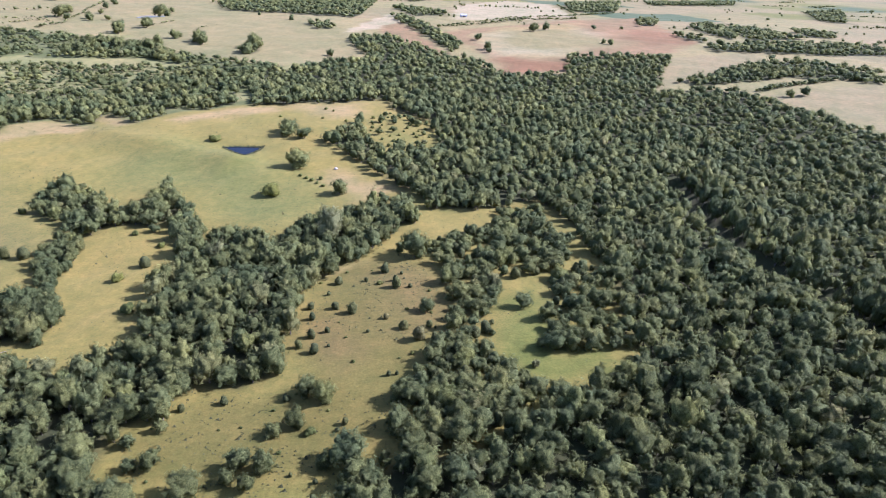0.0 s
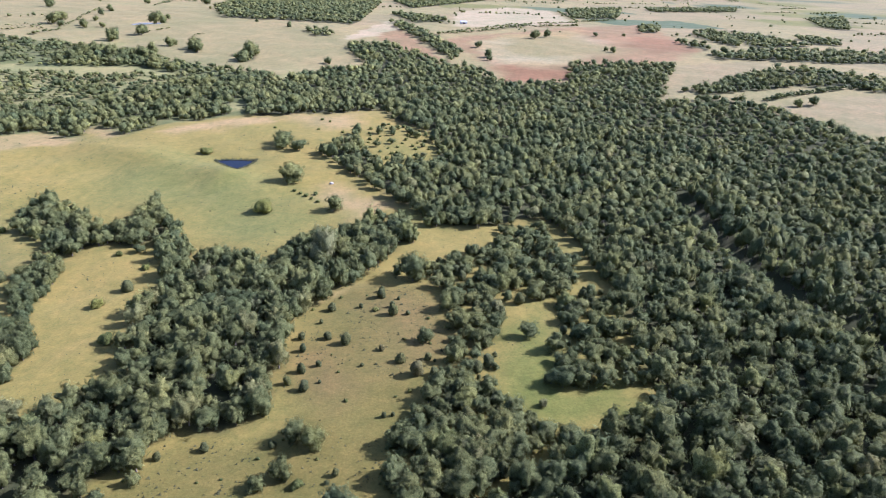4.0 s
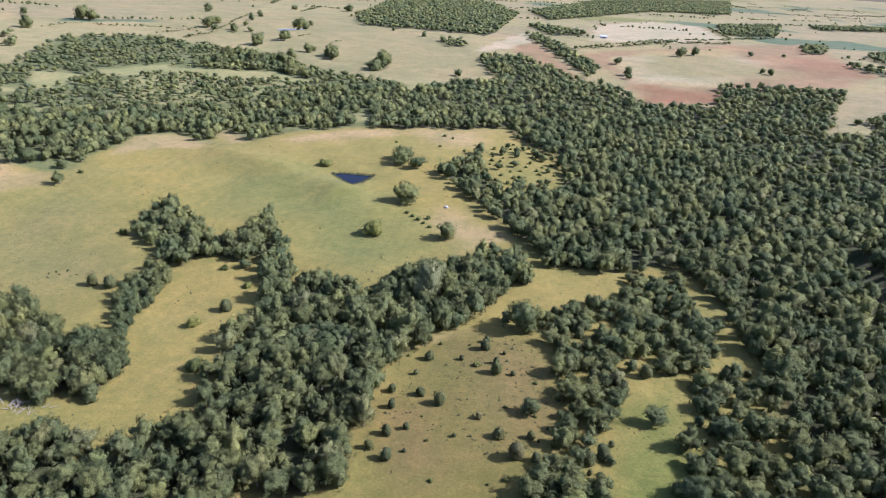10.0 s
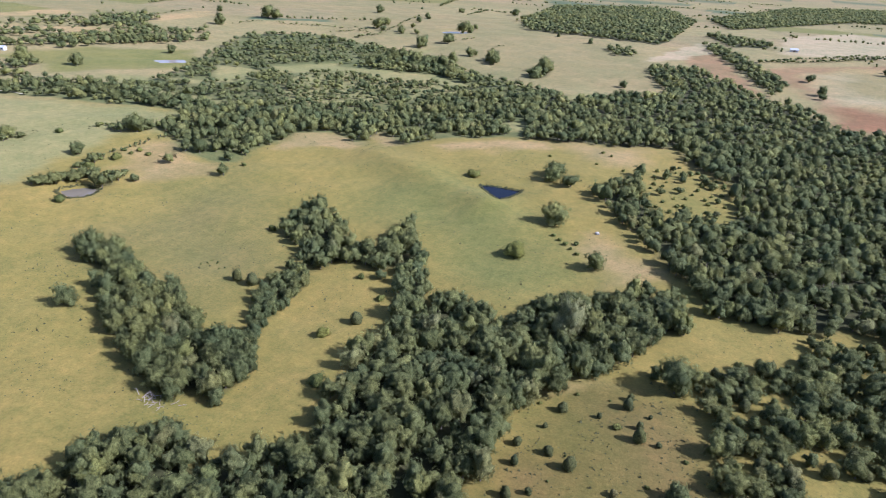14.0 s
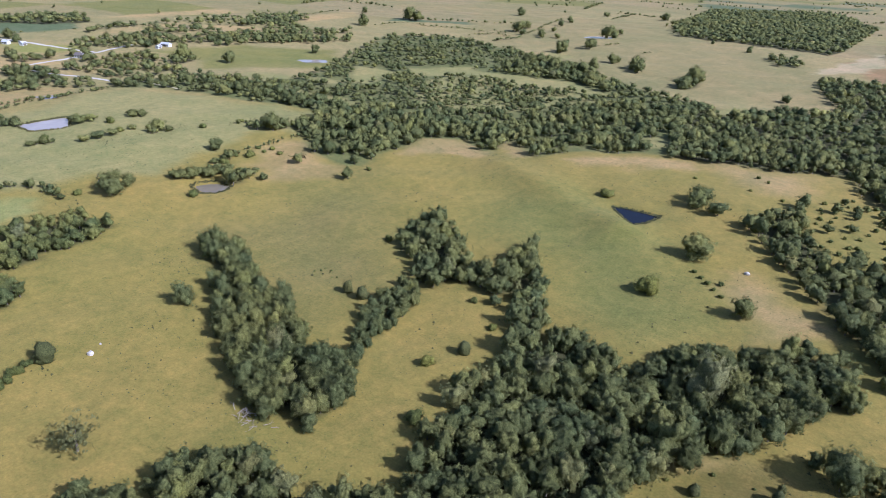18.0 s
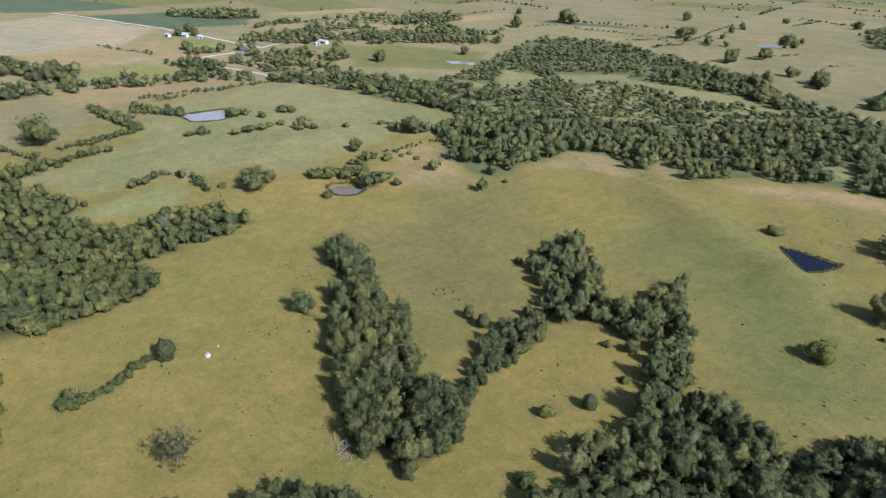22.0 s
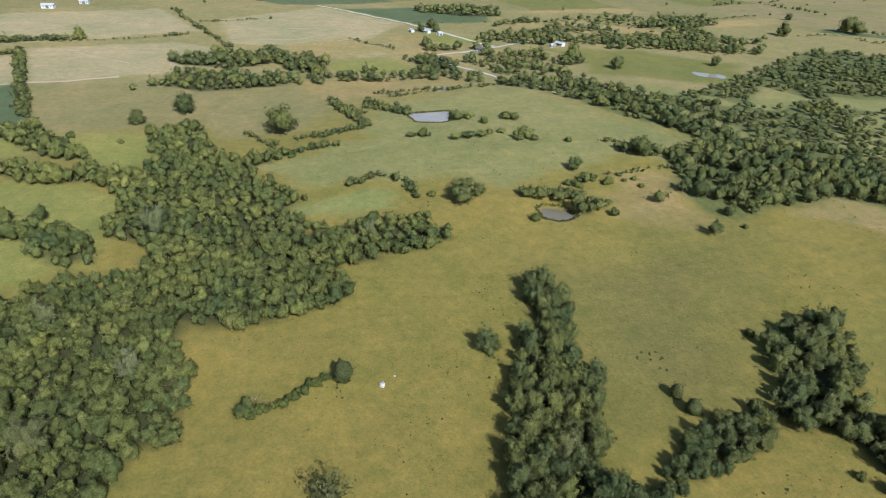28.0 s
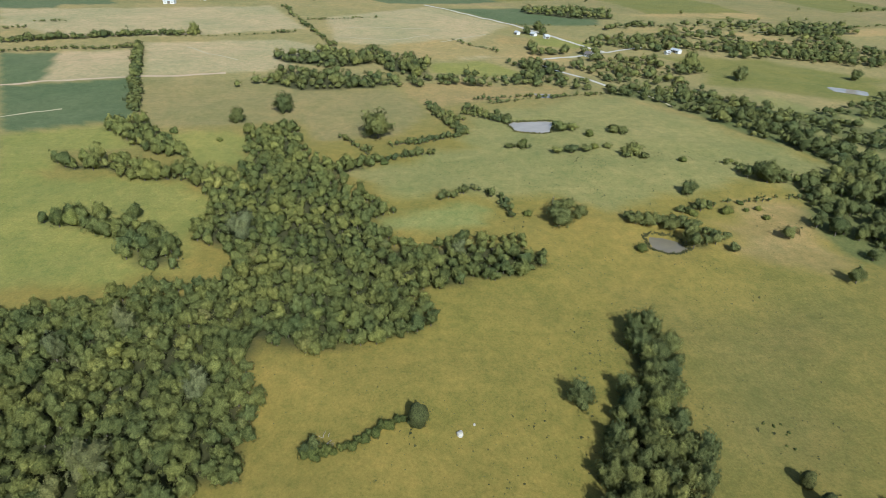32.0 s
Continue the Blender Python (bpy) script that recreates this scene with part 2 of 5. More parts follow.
STRIP_WOOD = [(-262, 243), (-254, 245), (-236, 244), (-219, 234), (-211, 235), (-204, 237), (-176, 219), (-162, 216), (-154, 217), (-151, 221), (-140, 212), (-134, 200), (-134, 187), (-145, 186), (-150, 182), (-161, 183), (-174, 188), (-186, 193), (-203, 203), (-217, 209), (-234, 223), (-261, 236), (-259, 237)]
LINK_WOOD = [(-177, 277), (-170, 279), (-160, 265), (-158, 250), (-158, 242), (-155, 234), (-150, 226), (-146, 219), (-151, 218), (-159, 226), (-163, 237), (-171, 247), (-175, 261)]
WEST_WOOD = [(-290, 16), (-294, 33), (-298, 48), (-302, 58), (-300, 76), (-305, 89), (-322, 90), (-329, 83), (-336, 70), (-354, 68), (-371, 72), (-387, 67), (-406, 53), (-425, 54), (-409, 80), (-434, 82), (-485, 77), (-489, 107), (-433, 118), (-426, 133), (-429, 153), (-420, 157), (-410, 138), (-386, 134), (-379, 145), (-359, 158), (-361, 161), (-349, 149), (-328, 157), (-329, 175), (-331, 193), (-327, 212), (-311, 219), (-306, 221), (-298, 200), (-295, 183), (-290, 167), (-286, 163), (-269, 167), (-262, 151), (-256, 123), (-259, 105), (-249, 102), (-235, 108), (-224, 105), (-215, 108), (-204, 103), (-199, 92)] + [(-181, 87), (-190, 20), (-280, -30)]
WEST_COPSE = [(-435, -17), (-439, 14), (-415, 43), (-427, 53), (-408, 57), (-409, 30), (-422, 10), (-424, -17)]
FAR_WEST_COPSE = [(-365, -1), (-373, 14), (-361, 39), (-366, 39), (-335, 65), (-313, 70), (-317, 50), (-338, 41), (-352, 24), (-359, 3)]
CORNER_COPSE = [(-500, -9), (-508, 8), (-497, 15), (-466, 36), (-440, 49), (-443, 46), (-447, 29), (-468, 9), (-489, -6)]
FARM_COPSE = [(-681, 78), (-696, 116), (-701, 139), (-673, 166), (-651, 170), (-643, 126), (-663, 84)]
FARM_COPSE_EAST = [(-719, 164), (-685, 187), (-674, 212), (-635, 215), (-603, 206), (-633, 176), (-683, 164)]
FARM_BELT = [(-586, 51), (-603, 81), (-628, 89), (-621, 137), (-602, 180), (-585, 179), (-576, 136), (-576, 105), (-592, 83), (-586, 53)]
CREEK_BELT = [(-550, 345), (-526, 369), (-487, 385), (-449, 395), (-423, 410), (-384, 419), (-355, 440), (-379, 461), (-402, 461), (-443, 459), (-485, 455), (-508, 443), (-534, 422), (-563, 398), (-568, 364)]
LANE_HEDGE_WOOD = [(-596, 178), (-612, 223), (-610, 277), (-609, 307), (-586, 336), (-565, 352), (-556, 354), (-568, 314), (-577, 289), (-581, 225), (-580, 177)]
LANE_WOOD = [(-660, 285), (-659, 312), (-629, 335), (-610, 323), (-617, 300), (-646, 290)]
FARMYARD_WOOD = [(-636, 342), (-673, 383), (-665, 408), (-652, 436), (-623, 431), (-576, 420), (-549, 425), (-578, 391), (-583, 358), (-619, 346)]
FARM_CLUMP = [(-624, 436), (-639, 463), (-611, 460), (-598, 426)]
YARD_CLUMP = [(-715, 322), (-719, 335), (-691, 332), (-699, 358), (-685, 356), (-683, 319)]
BARN_WOOD = [(-726, 373), (-737, 401), (-763, 443), (-755, 472), (-788, 529), (-770, 567), (-726, 568), (-678, 546), (-682, 499), (-698, 459), (-695, 433), (-714, 399)]
BARN_WOOD_EAST = [(-700, 558), (-709, 597), (-681, 615), (-660, 681), (-658, 713), (-589, 651), (-601, 632), (-628, 584), (-653, 560), (-671, 541)]
FAR_RIDGE_WOOD = [(-824, 469), (-819, 574), (-834, 643), (-762, 660), (-742, 702), (-728, 699), (-730, 625), (-767, 601), (-802, 565), (-806, 497), (-793, 429)]
FAR_CROP_WOOD = [(-917, 370), (-932, 436), (-907, 488), (-858, 476), (-859, 426), (-896, 372)]
FAR_WEST_BELT = [(-711, 548), (-718, 593), (-743, 658), (-685, 690), (-666, 679), (-626, 616), (-644, 574), (-654, 542), (-663, 512)]
FAR_WEST_CLUMP = [(-802, 659), (-808, 739), (-748, 721), (-742, 657), (-765, 629)]
CREEK_WOOD = [(-371, 379), (-348, 369), (-329, 354), (-312, 355), (-298, 356), (-289, 363), (-295, 395), (-292, 409), (-294, 432), (-274, 451), (-244, 434), (-246, 467), (-215, 449), (-203, 474), (-169, 501), (-148, 515), (-184, 656), (-212, 638), (-253, 599), (-264, 535), (-280, 491), (-334, 463), (-368, 447), (-380, 419), (-372, 385)]
VALLEY_WOOD = [(-503, 445), (-492, 492), (-536, 591), (-606, 730), (-538, 790), (-426, 772), (-348, 754), (-289, 720), (-192, 680), (-177, 617), (-238, 567), (-254, 517), (-274, 482), (-326, 453), (-360, 437), (-420, 425), (-458, 413)]
MIDDLE_CLUMP = [(-378, 656), (-395, 731), (-379, 743), (-332, 738), (-286, 698), (-266, 681), (-301, 674), (-343, 677), (-371, 656)]
FIELD_COPSE = [(-227, 737), (-233, 804), (-216, 796), (-208, 749), (-215, 713)]
NORTH_COPSE = [(-199, 960), (-168, 980), (-148, 917), (-176, 913)]
BIG_WOOD = [(-204, 669), (-133, 691), (-78, 733), (-114, 812), (-122, 869), (-71, 873), (-32, 828), (3, 764), (41, 738), (62, 672), (130, 701), (147, 782), (211, 787), (276, 802), (207, 621), (265, 640), (294, 617), (308, 568), (332, 530), (339, 482), (393, 426), (300, 249), (158, 105), (-23, 100), (-24, 118), (-16, 124), (-9, 135), (6, 135), (19, 143), (38, 154), (43, 163), (58, 163), (68, 175), (69, 209), (72, 267), (68, 302), (55, 337), (23, 319), (-4, 320), (-11, 342), (-25, 354), (-42, 380), (-67, 413), (-82, 434), (-75, 441), (-60, 478), (-56, 444), (-33, 412)] + [(-3, 423), (-4, 484), (-37, 517), (-49, 551), (-84, 524), (-149, 509)]
FAR_EAST_WOOD = [(344, 876), (476, 918), (546, 904), (587, 886), (656, 906), (587, 805), (547, 821), (480, 811), (398, 828), (335, 831)]
FAR_EAST_CLUMP = [(395, 1103), (453, 1146), (440, 1000), (403, 928), (386, 1013)]
FAR_EAST_ROW = [(469, 1115), (509, 1078), (509, 986), (533, 966), (445, 935), (424, 959)]
FAR_EAST_PATCH = [(565, 1099), (618, 1061), (572, 978), (538, 1008)]
FAR_EAST_GROVE = [(830, 1570), (991, 1702), (769, 1291), (737, 1333)]
RED_FIELD_GROVE = [(331, 977), (373, 955), (352, 897), (329, 943)]
RED_FIELD_CLUMP = [(331, 1175), (376, 1195), (335, 1070), (305, 1062)]
HORIZON_WOOD = [(268, 1534), (430, 1671), (335, 1334), (237, 1286)]
HORIZON_WOOD_EAST = [(497, 1712), (802, 1900), (737, 1739), (477, 1593)]
EAST_BELT = [(254, 676), (316, 722), (376, 772), (432, 774), (450, 742), (470, 701), (440, 645), (411, 684), (366, 684), (298, 660), (251, 650)]
FAR_NORTH_WOOD = [(-389, 1160), (-463, 1605), (-364, 1769), (-250, 1855), (-139, 1475), (-130, 1093), (-139, 1041), (-240, 1046), (-337, 1043)]
FAR_NORTH_BELT = [(-103, 1218), (-57, 1208), (3, 1168), (4, 1122), (-49, 1084)]
HORIZON_FOREST = [(-127, 1588), (41, 2440), (583, 3084), (383, 2008), (164, 1912), (-67, 1368)]
PASTURE_COPSE = [(-373, 344), (-376, 357), (-373, 375), (-378, 388), (-367, 378), (-369, 361), (-381, 355)]
CREEK_CLUMP = [(-315, 317), (-315, 333), (-319, 344), (-313, 335), (-317, 324)]
CORNER_CLUMP = [(-278, 317), (-280, 329), (-275, 340), (-279, 351), (-283, 329)]
POND_COPSE = [(-321, 284), (-323, 295), (-316, 299), (-319, 307), (-313, 297), (-309, 286), (-321, 288)]
DRAW_CORNER = [(-145, 147), (-149, 155), (-148, 163), (-140, 170), (-126, 171), (-118, 169), (-119, 172), (-136, 162), (-144, 148)]
LANE_BELT = [(-91, 1097), (-63, 1081), (-19, 972), (23, 843), (11, 779), (-24, 887), (-78, 1035)]
MEADOW_SCRUB = [(8, 285), (28, 300), (32, 324), (54, 325), (59, 301), (64, 280), (57, 254), (44, 237), (30, 237), (22, 217), (22, 192), (23, 174), (33, 165), (41, 163), (36, 154), (19, 144), (6, 137), (-9, 137), (-12, 154), (-7, 165), (3, 181), (7, 196), (5, 226), (5, 253), (-5, 262), (-3, 278)]
EAST_SCRUB = [(44, 232), (56, 248), (69, 254), (68, 209), (68, 179), (63, 185), (44, 180), (38, 188), (41, 200)]
MEADOW_THICKET = [(-10, 159), (-1, 177), (7, 188), (21, 178), (22, 162), (34, 160), (17, 142), (6, 135), (-10, 135)]
MEADOW = [(-49, 238), (-32, 254), (2, 253), (5, 208), (3, 177), (-11, 162), (-10, 137), (-27, 121), (-72, 120), (-83, 134), (-74, 149), (-64, 157), (-42, 162), (-48, 192), (-50, 218)]
HILL_SCRUB = [(-60, 478), (-37, 512), (-4, 484), (-3, 423), (-33, 412), (-56, 444)]
VALLEY_SCRUB = [(-411, 552), (-410, 611), (-367, 647), (-305, 647), (-255, 626), (-284, 554), (-309, 510), (-355, 498)]
HEDGES = [
    (5, [(-345, 298), (-350, 317)]),
    (4, [(-398, 358), (-390, 364)]),
    (5, [(-417, 295), (-413, 309)]),
    (5, [(-436, 235), (-433, 248)]),
    (4, [(-472, 134), (-421, 158)]),
    (4, [(-411, 32), (-409, 54)]),
    (5, [(-430, 144), (-425, 159), (-433, 189)]),
    (5, [(-518, 200), (-489, 217)]),
    (5, [(-448, 175), (-464, 210)]),
    (6, [(-521, 222), (-487, 246)]),
    (7, [(-713, -41), (-604, -18), (-524, 1)]),
    (5, [(-933, 73), (-816, 104), (-722, 133)]),
    (5, [(-520, 198), (-480, 207), (-462, 213)]),
    (3, [(-446, 163), (-455, 182), (-461, 204)]),
    (5, [(-511, 220), (-481, 245)]),
    (4, [(-530, 241), (-541, 287), (-549, 340)]),
    (5, [(-341, 266), (-339, 282), (-332, 290)]),
    (3, [(-346, 297), (-352, 328), (-353, 357), (-353, 370)]),
    (8, [(-708, -153), (-730, -111), (-754, -49), (-759, -3)]),
    (5, [(-675, -140), (-690, -93), (-702, -41)]),
    (5, [(-370, 180), (-378, 201), (-370, 211), (-349, 213)]),
    (5, [(-388, 354), (-368, 372)]),
    (6, [(-340, 277), (-334, 292), (-317, 306)]),
    (6, [(-13, 973), (55, 1022), (129, 1102), (220, 1131)]),
    (5, [(241, 1475), (236, 1217)]),
    (6, [(305, 629), (348, 650), (405, 674), (456, 673)]),
    (4, [(-842, 97), (-853, 140), (-866, 186)]),
    (3, [(-747, -22), (-767, 71)]),
    (4, [(-759, -174), (-773, -155)]),
    (5, [(-794, -160), (-805, -132)]),
    (4, [(-772, 71), (-779, 96)]),
    (4, [(-638, 812), (-574, 854), (-494, 853)]),
    (4, [(-479, 842), (-539, 1070)]),
    (3, [(-379, 642), (-332, 654), (-263, 653)]),
    (4, [(-754, 592), (-777, 686), (-808, 838)]),
    (5, [(-536, 199), (-497, 205), (-463, 211)]),
    (3, [(-448, 163), (-456, 179), (-460, 209)]),
    (4, [(-540, 231), (-546, 274), (-546, 330)]),
    (4, [(-752, 255), (-728, 269), (-698, 291)]),
    (3, [(-624, 819), (-568, 846), (-529, 880)]),
    (5, [(-495, 1163), (-513, 1305), (-467, 1293)]),
    (4, [(-391, 848), (-367, 916)]),
    (3, [(-322, 865), (-304, 909)]),
    (5, [(-493, 805), (-477, 849)]),
    (5, [(2, 992), (55, 1047), (104, 1103), (198, 1173), (328, 1304)]),
    (4, [(-675, 745), (-657, 822), (-623, 828)]),
    (4, [(-537, 805), (-516, 862), (-514, 919)]),
    (5, [(-640, 592), (-642, 639), (-630, 661)]),
    (3, [(-829, 333), (-823, 372), (-815, 438)]),
]
CEDAR_SPOTS = [(-30, 211, 1.9), (-37, 214, 1.5), (-46, 214, 1.5), (-44, 206, 1.3), (-42, 193, 1.6), (-39, 183, 1.8), (-45, 186, 1.4), (-21, 251, 1.2), (-16, 237, 1.2), (-28, 237, 0.9), (-13, 169, 0.8), (-10, 198, 1.8), (-1, 200, 1.4), (-4, 190, 2.5), (1, 190, 1.5), (-17, 206, 1.1), (-60, 155, 1.3), (-71, 151, 1.1), (-42, 156, 1.2), (-23, 145, 1.0), (-126, 252, 2.5), (-189, 256, 2.4), (-181, 256, 2.7)]
OAK_SPOTS = [(-2, 212, 3.2), (-37, 159, 3.6), (-31, 155, 3.5), (-42, 140, 2.5), (-37, 144, 3.0), (-70, 128, 3.0), (-75, 127, 2.1), (-79, 135, 2.2), (-47, 128, 3.2), (-41, 127, 3.1), (-43, 120, 2.3), (-49, 122, 2.3), (-26, 128, 2.3), (-20, 130, 4.7), (-16, 123, 4.5), (-58, 119, 3.9), (-87, 378, 7.2), (-55, 340, 4.8), (-106, 437, 6.2), (-93, 432, 5.0), (34, 215, 3.3), (38, 186, 2.5), (34, 175, 1.4)]
SHRUB_SPOTS = [(-131, 237, 2.6), (-114, 211, 3.0), (-144, 284, 1.8), (-127, 272, 2.0), (-211, 304, 2.1), (-91, 337, 5.7), (-151, 421, 4.1), (-69, 360, 1.4), (-32, 141, 1.6)]
OAK_B_SPOTS = [(-226, 204, 4.7), (-107, 447, 5.5), (-9, 262, 6.2), (-16, 268, 2.5), (-371, 361, 6.5), (-364, 312, 4.4)]
CEDAR_B_SPOTS = [(-39, 236, 1.7), (-37, 197, 1.1), (-21, 246, 1.8), (-15, 231, 2.0)]
SHRUB_B_SPOTS = [(-82, 365, 1.3), (-78, 362, 1.2), (-74, 358, 1.4), (-70, 354, 1.1), (-66, 350, 1.4), (-91, 505, 1.4), (-84, 500, 1.2), (-71, 477, 1.2), (-121, 480, 1.2), (-89, 480, 1.0), (-22, 234, 1.3)]
OAK_C_SPOTS = [(-348, 238, 5.6), (-346, 246, 4.0), (-466, 158, 10.1), (-137, 288, 2.6)]
SHRUB_C_SPOTS = [(-315, 264, 2.8), (-351, 222, 2.2), (-404, 329, 2.4), (-281, 362, 2.0), (-213, 122, 2.9)]
SNAG_SPOTS = [(-173, 140, 5.6)]
OAK_D_SPOTS = [(-340, 234, 5.4), (-524, 97, 7.4), (-764, -1, 5.6), (-505, 69, 5.1)]
BUSH_SPOTS = [(-419, 305, 5.3), (-458, 309, 5.0), (-454, 313, 4.2), (-463, 276, 5.7), (-464, 283, 4.6), (-425, 260, 3.8), (-424, 269, 4.5), (-425, 278, 3.8), (-411, 309, 3.1), (-429, 293, 2.9), (-337, 271, 4.2), (-335, 277, 4.8), (-331, 286, 4.8), (-309, 306, 3.3), (-475, 276, 3.1), (-436, 234, 2.8), (-435, 241, 3.1), (-389, 367, 4.0), (-387, 373, 4.0)]
SHRUB_D_SPOTS = [(-343, 303, 2.7), (-342, 321, 3.1), (-343, 332, 1.6), (-344, 339, 1.9), (-335, 338, 1.9), (-348, 315, 1.5), (-350, 333, 1.6), (-402, 358, 1.8), (-421, 158, 2.6), (-484, 34, 2.7), (-468, 63, 2.2), (-450, 289, 3.7), (-437, 243, 3.8), (-430, 285, 2.8), (-214, 121, 2.8)]
OAK_FAR_SPOTS = [(-610, 1062, 7.3), (-500, 998, 4.7), (-518, 1062, 5.0), (-525, 1212, 5.6), (-396, 817, 6.8), (-382, 868, 5.6), (-395, 958, 5.2), (-127, 744, 4.3), (54, 815, 4.7), (45, 878, 5.1), (128, 967, 6.5), (148, 986, 5.8), (-224, 983, 4.2), (-279, 1016, 2.7), (-337, 1068, 3.8), (-281, 773, 6.8), (-574, 579, 4.8), (-585, 476, 6.4), (-399, 353, 1.8)]
OAK_EAST_SPOTS = [(223, 1009, 3.7), (218, 874, 4.0), (210, 881, 3.2), (54, 798, 3.6), (137, 1004, 4.5), (126, 990, 2.7), (327, 607, 4.3), (342, 610, 4.4), (242, 664, 3.2), (260, 675, 3.2), (464, 726, 3.8), (476, 717, 3.1), (268, 1019, 2.8), (-492, 878, 4.5), (-479, 941, 3.8), (-399, 947, 9.2), (-402, 996, 3.8), (-392, 804, 7.2), (-290, 794, 6.0), (-220, 768, 7.9), (-220, 744, 6.2), (-462, 876, 4.4)]
YARD_OAK_SPOTS = [(-781, 342, 4.6), (-798, 359, 5.4), (-775, 358, 3.9), (-687, 373, 4.7), (-682, 382, 4.7), (-699, 358, 4.2), (-702, 467, 3.8), (-693, 453, 4.4)]
OAK_NORTH_SPOTS = [(-381, 713, 7.5), (-373, 725, 7.6), (-351, 715, 7.4), (-334, 707, 6.7), (-382, 670, 6.0), (-374, 682, 6.0), (-320, 719, 7.3), (-293, 686, 6.9), (-271, 668, 5.5), (-324, 752, 6.4), (-379, 853, 6.6), (-290, 782, 7.1), (-322, 796, 6.0), (-398, 967, 5.9), (-219, 734, 7.1), (-221, 780, 6.9), (-674, 852, 10.6), (-660, 855, 8.7), (-676, 757, 8.2), (-510, 896, 9.1), (-520, 932, 6.9), (-470, 891, 5.6), (-434, 1254, 7.6), (-447, 892, 4.0), (-512, 1055, 3.8), (-320, 806, 4.1), (-770, 855, 4.7), (-606, 493, 3.1), (-627, 452, 7.4)]
GREY_B_SPOTS = [(-237, 90, 4.0), (-273, 60, 4.3), (-335, 91, 5.8), (-316, 182, 3.1), (-210, 68, 5.5), (-260, 43, 3.8)]
GREY_C_SPOTS = [(-172, 206, 4.6), (-247, 238, 3.0)]
GREY_D_SPOTS = [(-49, 276, 6.0), (-95, 255, 3.9)]
CEDAR_D_SPOTS = [(-222, 152, 3.6)]
FLIGHT = [(0, 6), (0, 45), (-20, 97), (-50, 122), (-83, 133)]
RAVINE = [(147, 385), (143, 252), (155, 222), (160, 198)]
RIM = [(x + 14, y) for x, y in RAVINE]
POCKET = [(-183, 536), (-168, 559), (-153, 532), (-171, 517)]
VALLEY_GAPS = [[(-437, 635), (-376, 660), (-304, 679), (-281, 657), (-312, 639), (-373, 635), (-421, 625)], [(-176, 662), (-151, 698), (-136, 691), (-147, 652)], [(-430, 464), (-385, 460), (-352, 453), (-368, 444), (-409, 446)], [(-474, 452), (-434, 455), (-396, 446), (-428, 438)], [(-539, 457), (-529, 477), (-496, 484), (-487, 462), (-512, 450)], [(-495, 493), (-477, 503), (-450, 510), (-454, 489)], [(-458, 597), (-420, 665), (-393, 636), (-428, 581)], [(-375, 650), (-303, 678), (-249, 656), (-339, 625)], [(-500, 569), (-454, 580), (-437, 522), (-451, 509)], [(-413, 804), (-371, 799), (-374, 762)]]
CLEARINGS = [POCKET, VALLEY_SCRUB, *VALLEY_GAPS]
PONDS = [
    ([(-141, 409), (-131, 411), (-117, 413), (-120, 403), (-123.5, 392), (-132, 401)], POND_BLUE),
    ([(-485, 246), (-487, 278), (-461, 266), (-466, 247)], POND_PALE),
    ([(-329, 273), (-326, 284), (-314, 286), (-312, 277), (-317, 271)], POND_MUD),
    ([(-562, 542), (-545, 565), (-530, 555), (-545, 538)], POND_PALE),
    ([(-432, 963), (-407, 984), (-396, 951), (-425, 927)], POND_PALE),
    ([(-559, 283), (-552, 304), (-544, 290)], POND_PALE),
]
ROAD = [(-960, 252), (-835, 335), (-748, 374), (-697, 398)]
FARM_LANE = [(-669, 326), (-682, 370), (-697, 405), (-711, 446)]
LANE = [(-648, 320), (-603, 341), (-565, 356)]
TRACK = [(-583, -104), (-597, -75), (-612, -20), (-624, 46)]
PASTURE, UPLAND, MEADOW_GREEN = (0.188, 0.152, 0.039), (0.222, 0.184, 0.08), (0.12, 0.123, 0.027)
STRAW, CROP, RED, BARE = (0.3, 0.245, 0.142), (0.078, 0.103, 0.05), (0.215, 0.138, 0.066), (0.32, 0.25, 0.15)
PALE_GREEN, DRY_PASTURE = (0.196, 0.181, 0.069), (0.152, 0.128, 0.041)
UNDERGROWTH, OCHRE, HAY = (0.1, 0.108, 0.038), (0.275, 0.205, 0.09), (0.215, 0.172, 0.082)
MEADOW_GRASS = (0.13, 0.107, 0.027)
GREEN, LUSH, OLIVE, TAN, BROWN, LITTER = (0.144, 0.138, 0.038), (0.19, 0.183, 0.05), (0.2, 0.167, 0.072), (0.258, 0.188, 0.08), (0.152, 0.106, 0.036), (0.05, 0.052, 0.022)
COVERS = [
    (CROP, [(-670, -138), (-681, -97), (-597, -81), (-583, -104)], 3),
    (CROP, [(-580, -102), (-608, -19), (-512, 3), (-498, -32), (-484, -64)], 3),
    (BARE, [(-681, -97), (-696, -40), (-612, -22), (-595, -80)], 3),
    (STRAW, [(-724, -39), (-748, 84), (-716, 133), (-634, 81), (-613, -14)], 3),
    (STRAW, [(-875, -158), (-931, 60), (-801, 104), (-759, -3), (-737, -113)], 3),
    (STRAW, [(-865, 128), (-943, 257), (-826, 333), (-718, 248), (-739, 133)], 3),
    (RED, [(-123, 998), (-78, 1063), (3, 780), (-31, 809)], 8),
    (RED, [(-5, 938), (348, 1219), (336, 895), (285, 828), (135, 707), (63, 686), (44, 804)], 14),
    (HAY, [(260, 790), (398, 828), (365, 761), (199, 621)], 6),
    (HAY, [(302, 609), (448, 660), (346, 492), (343, 549)], 6),
]
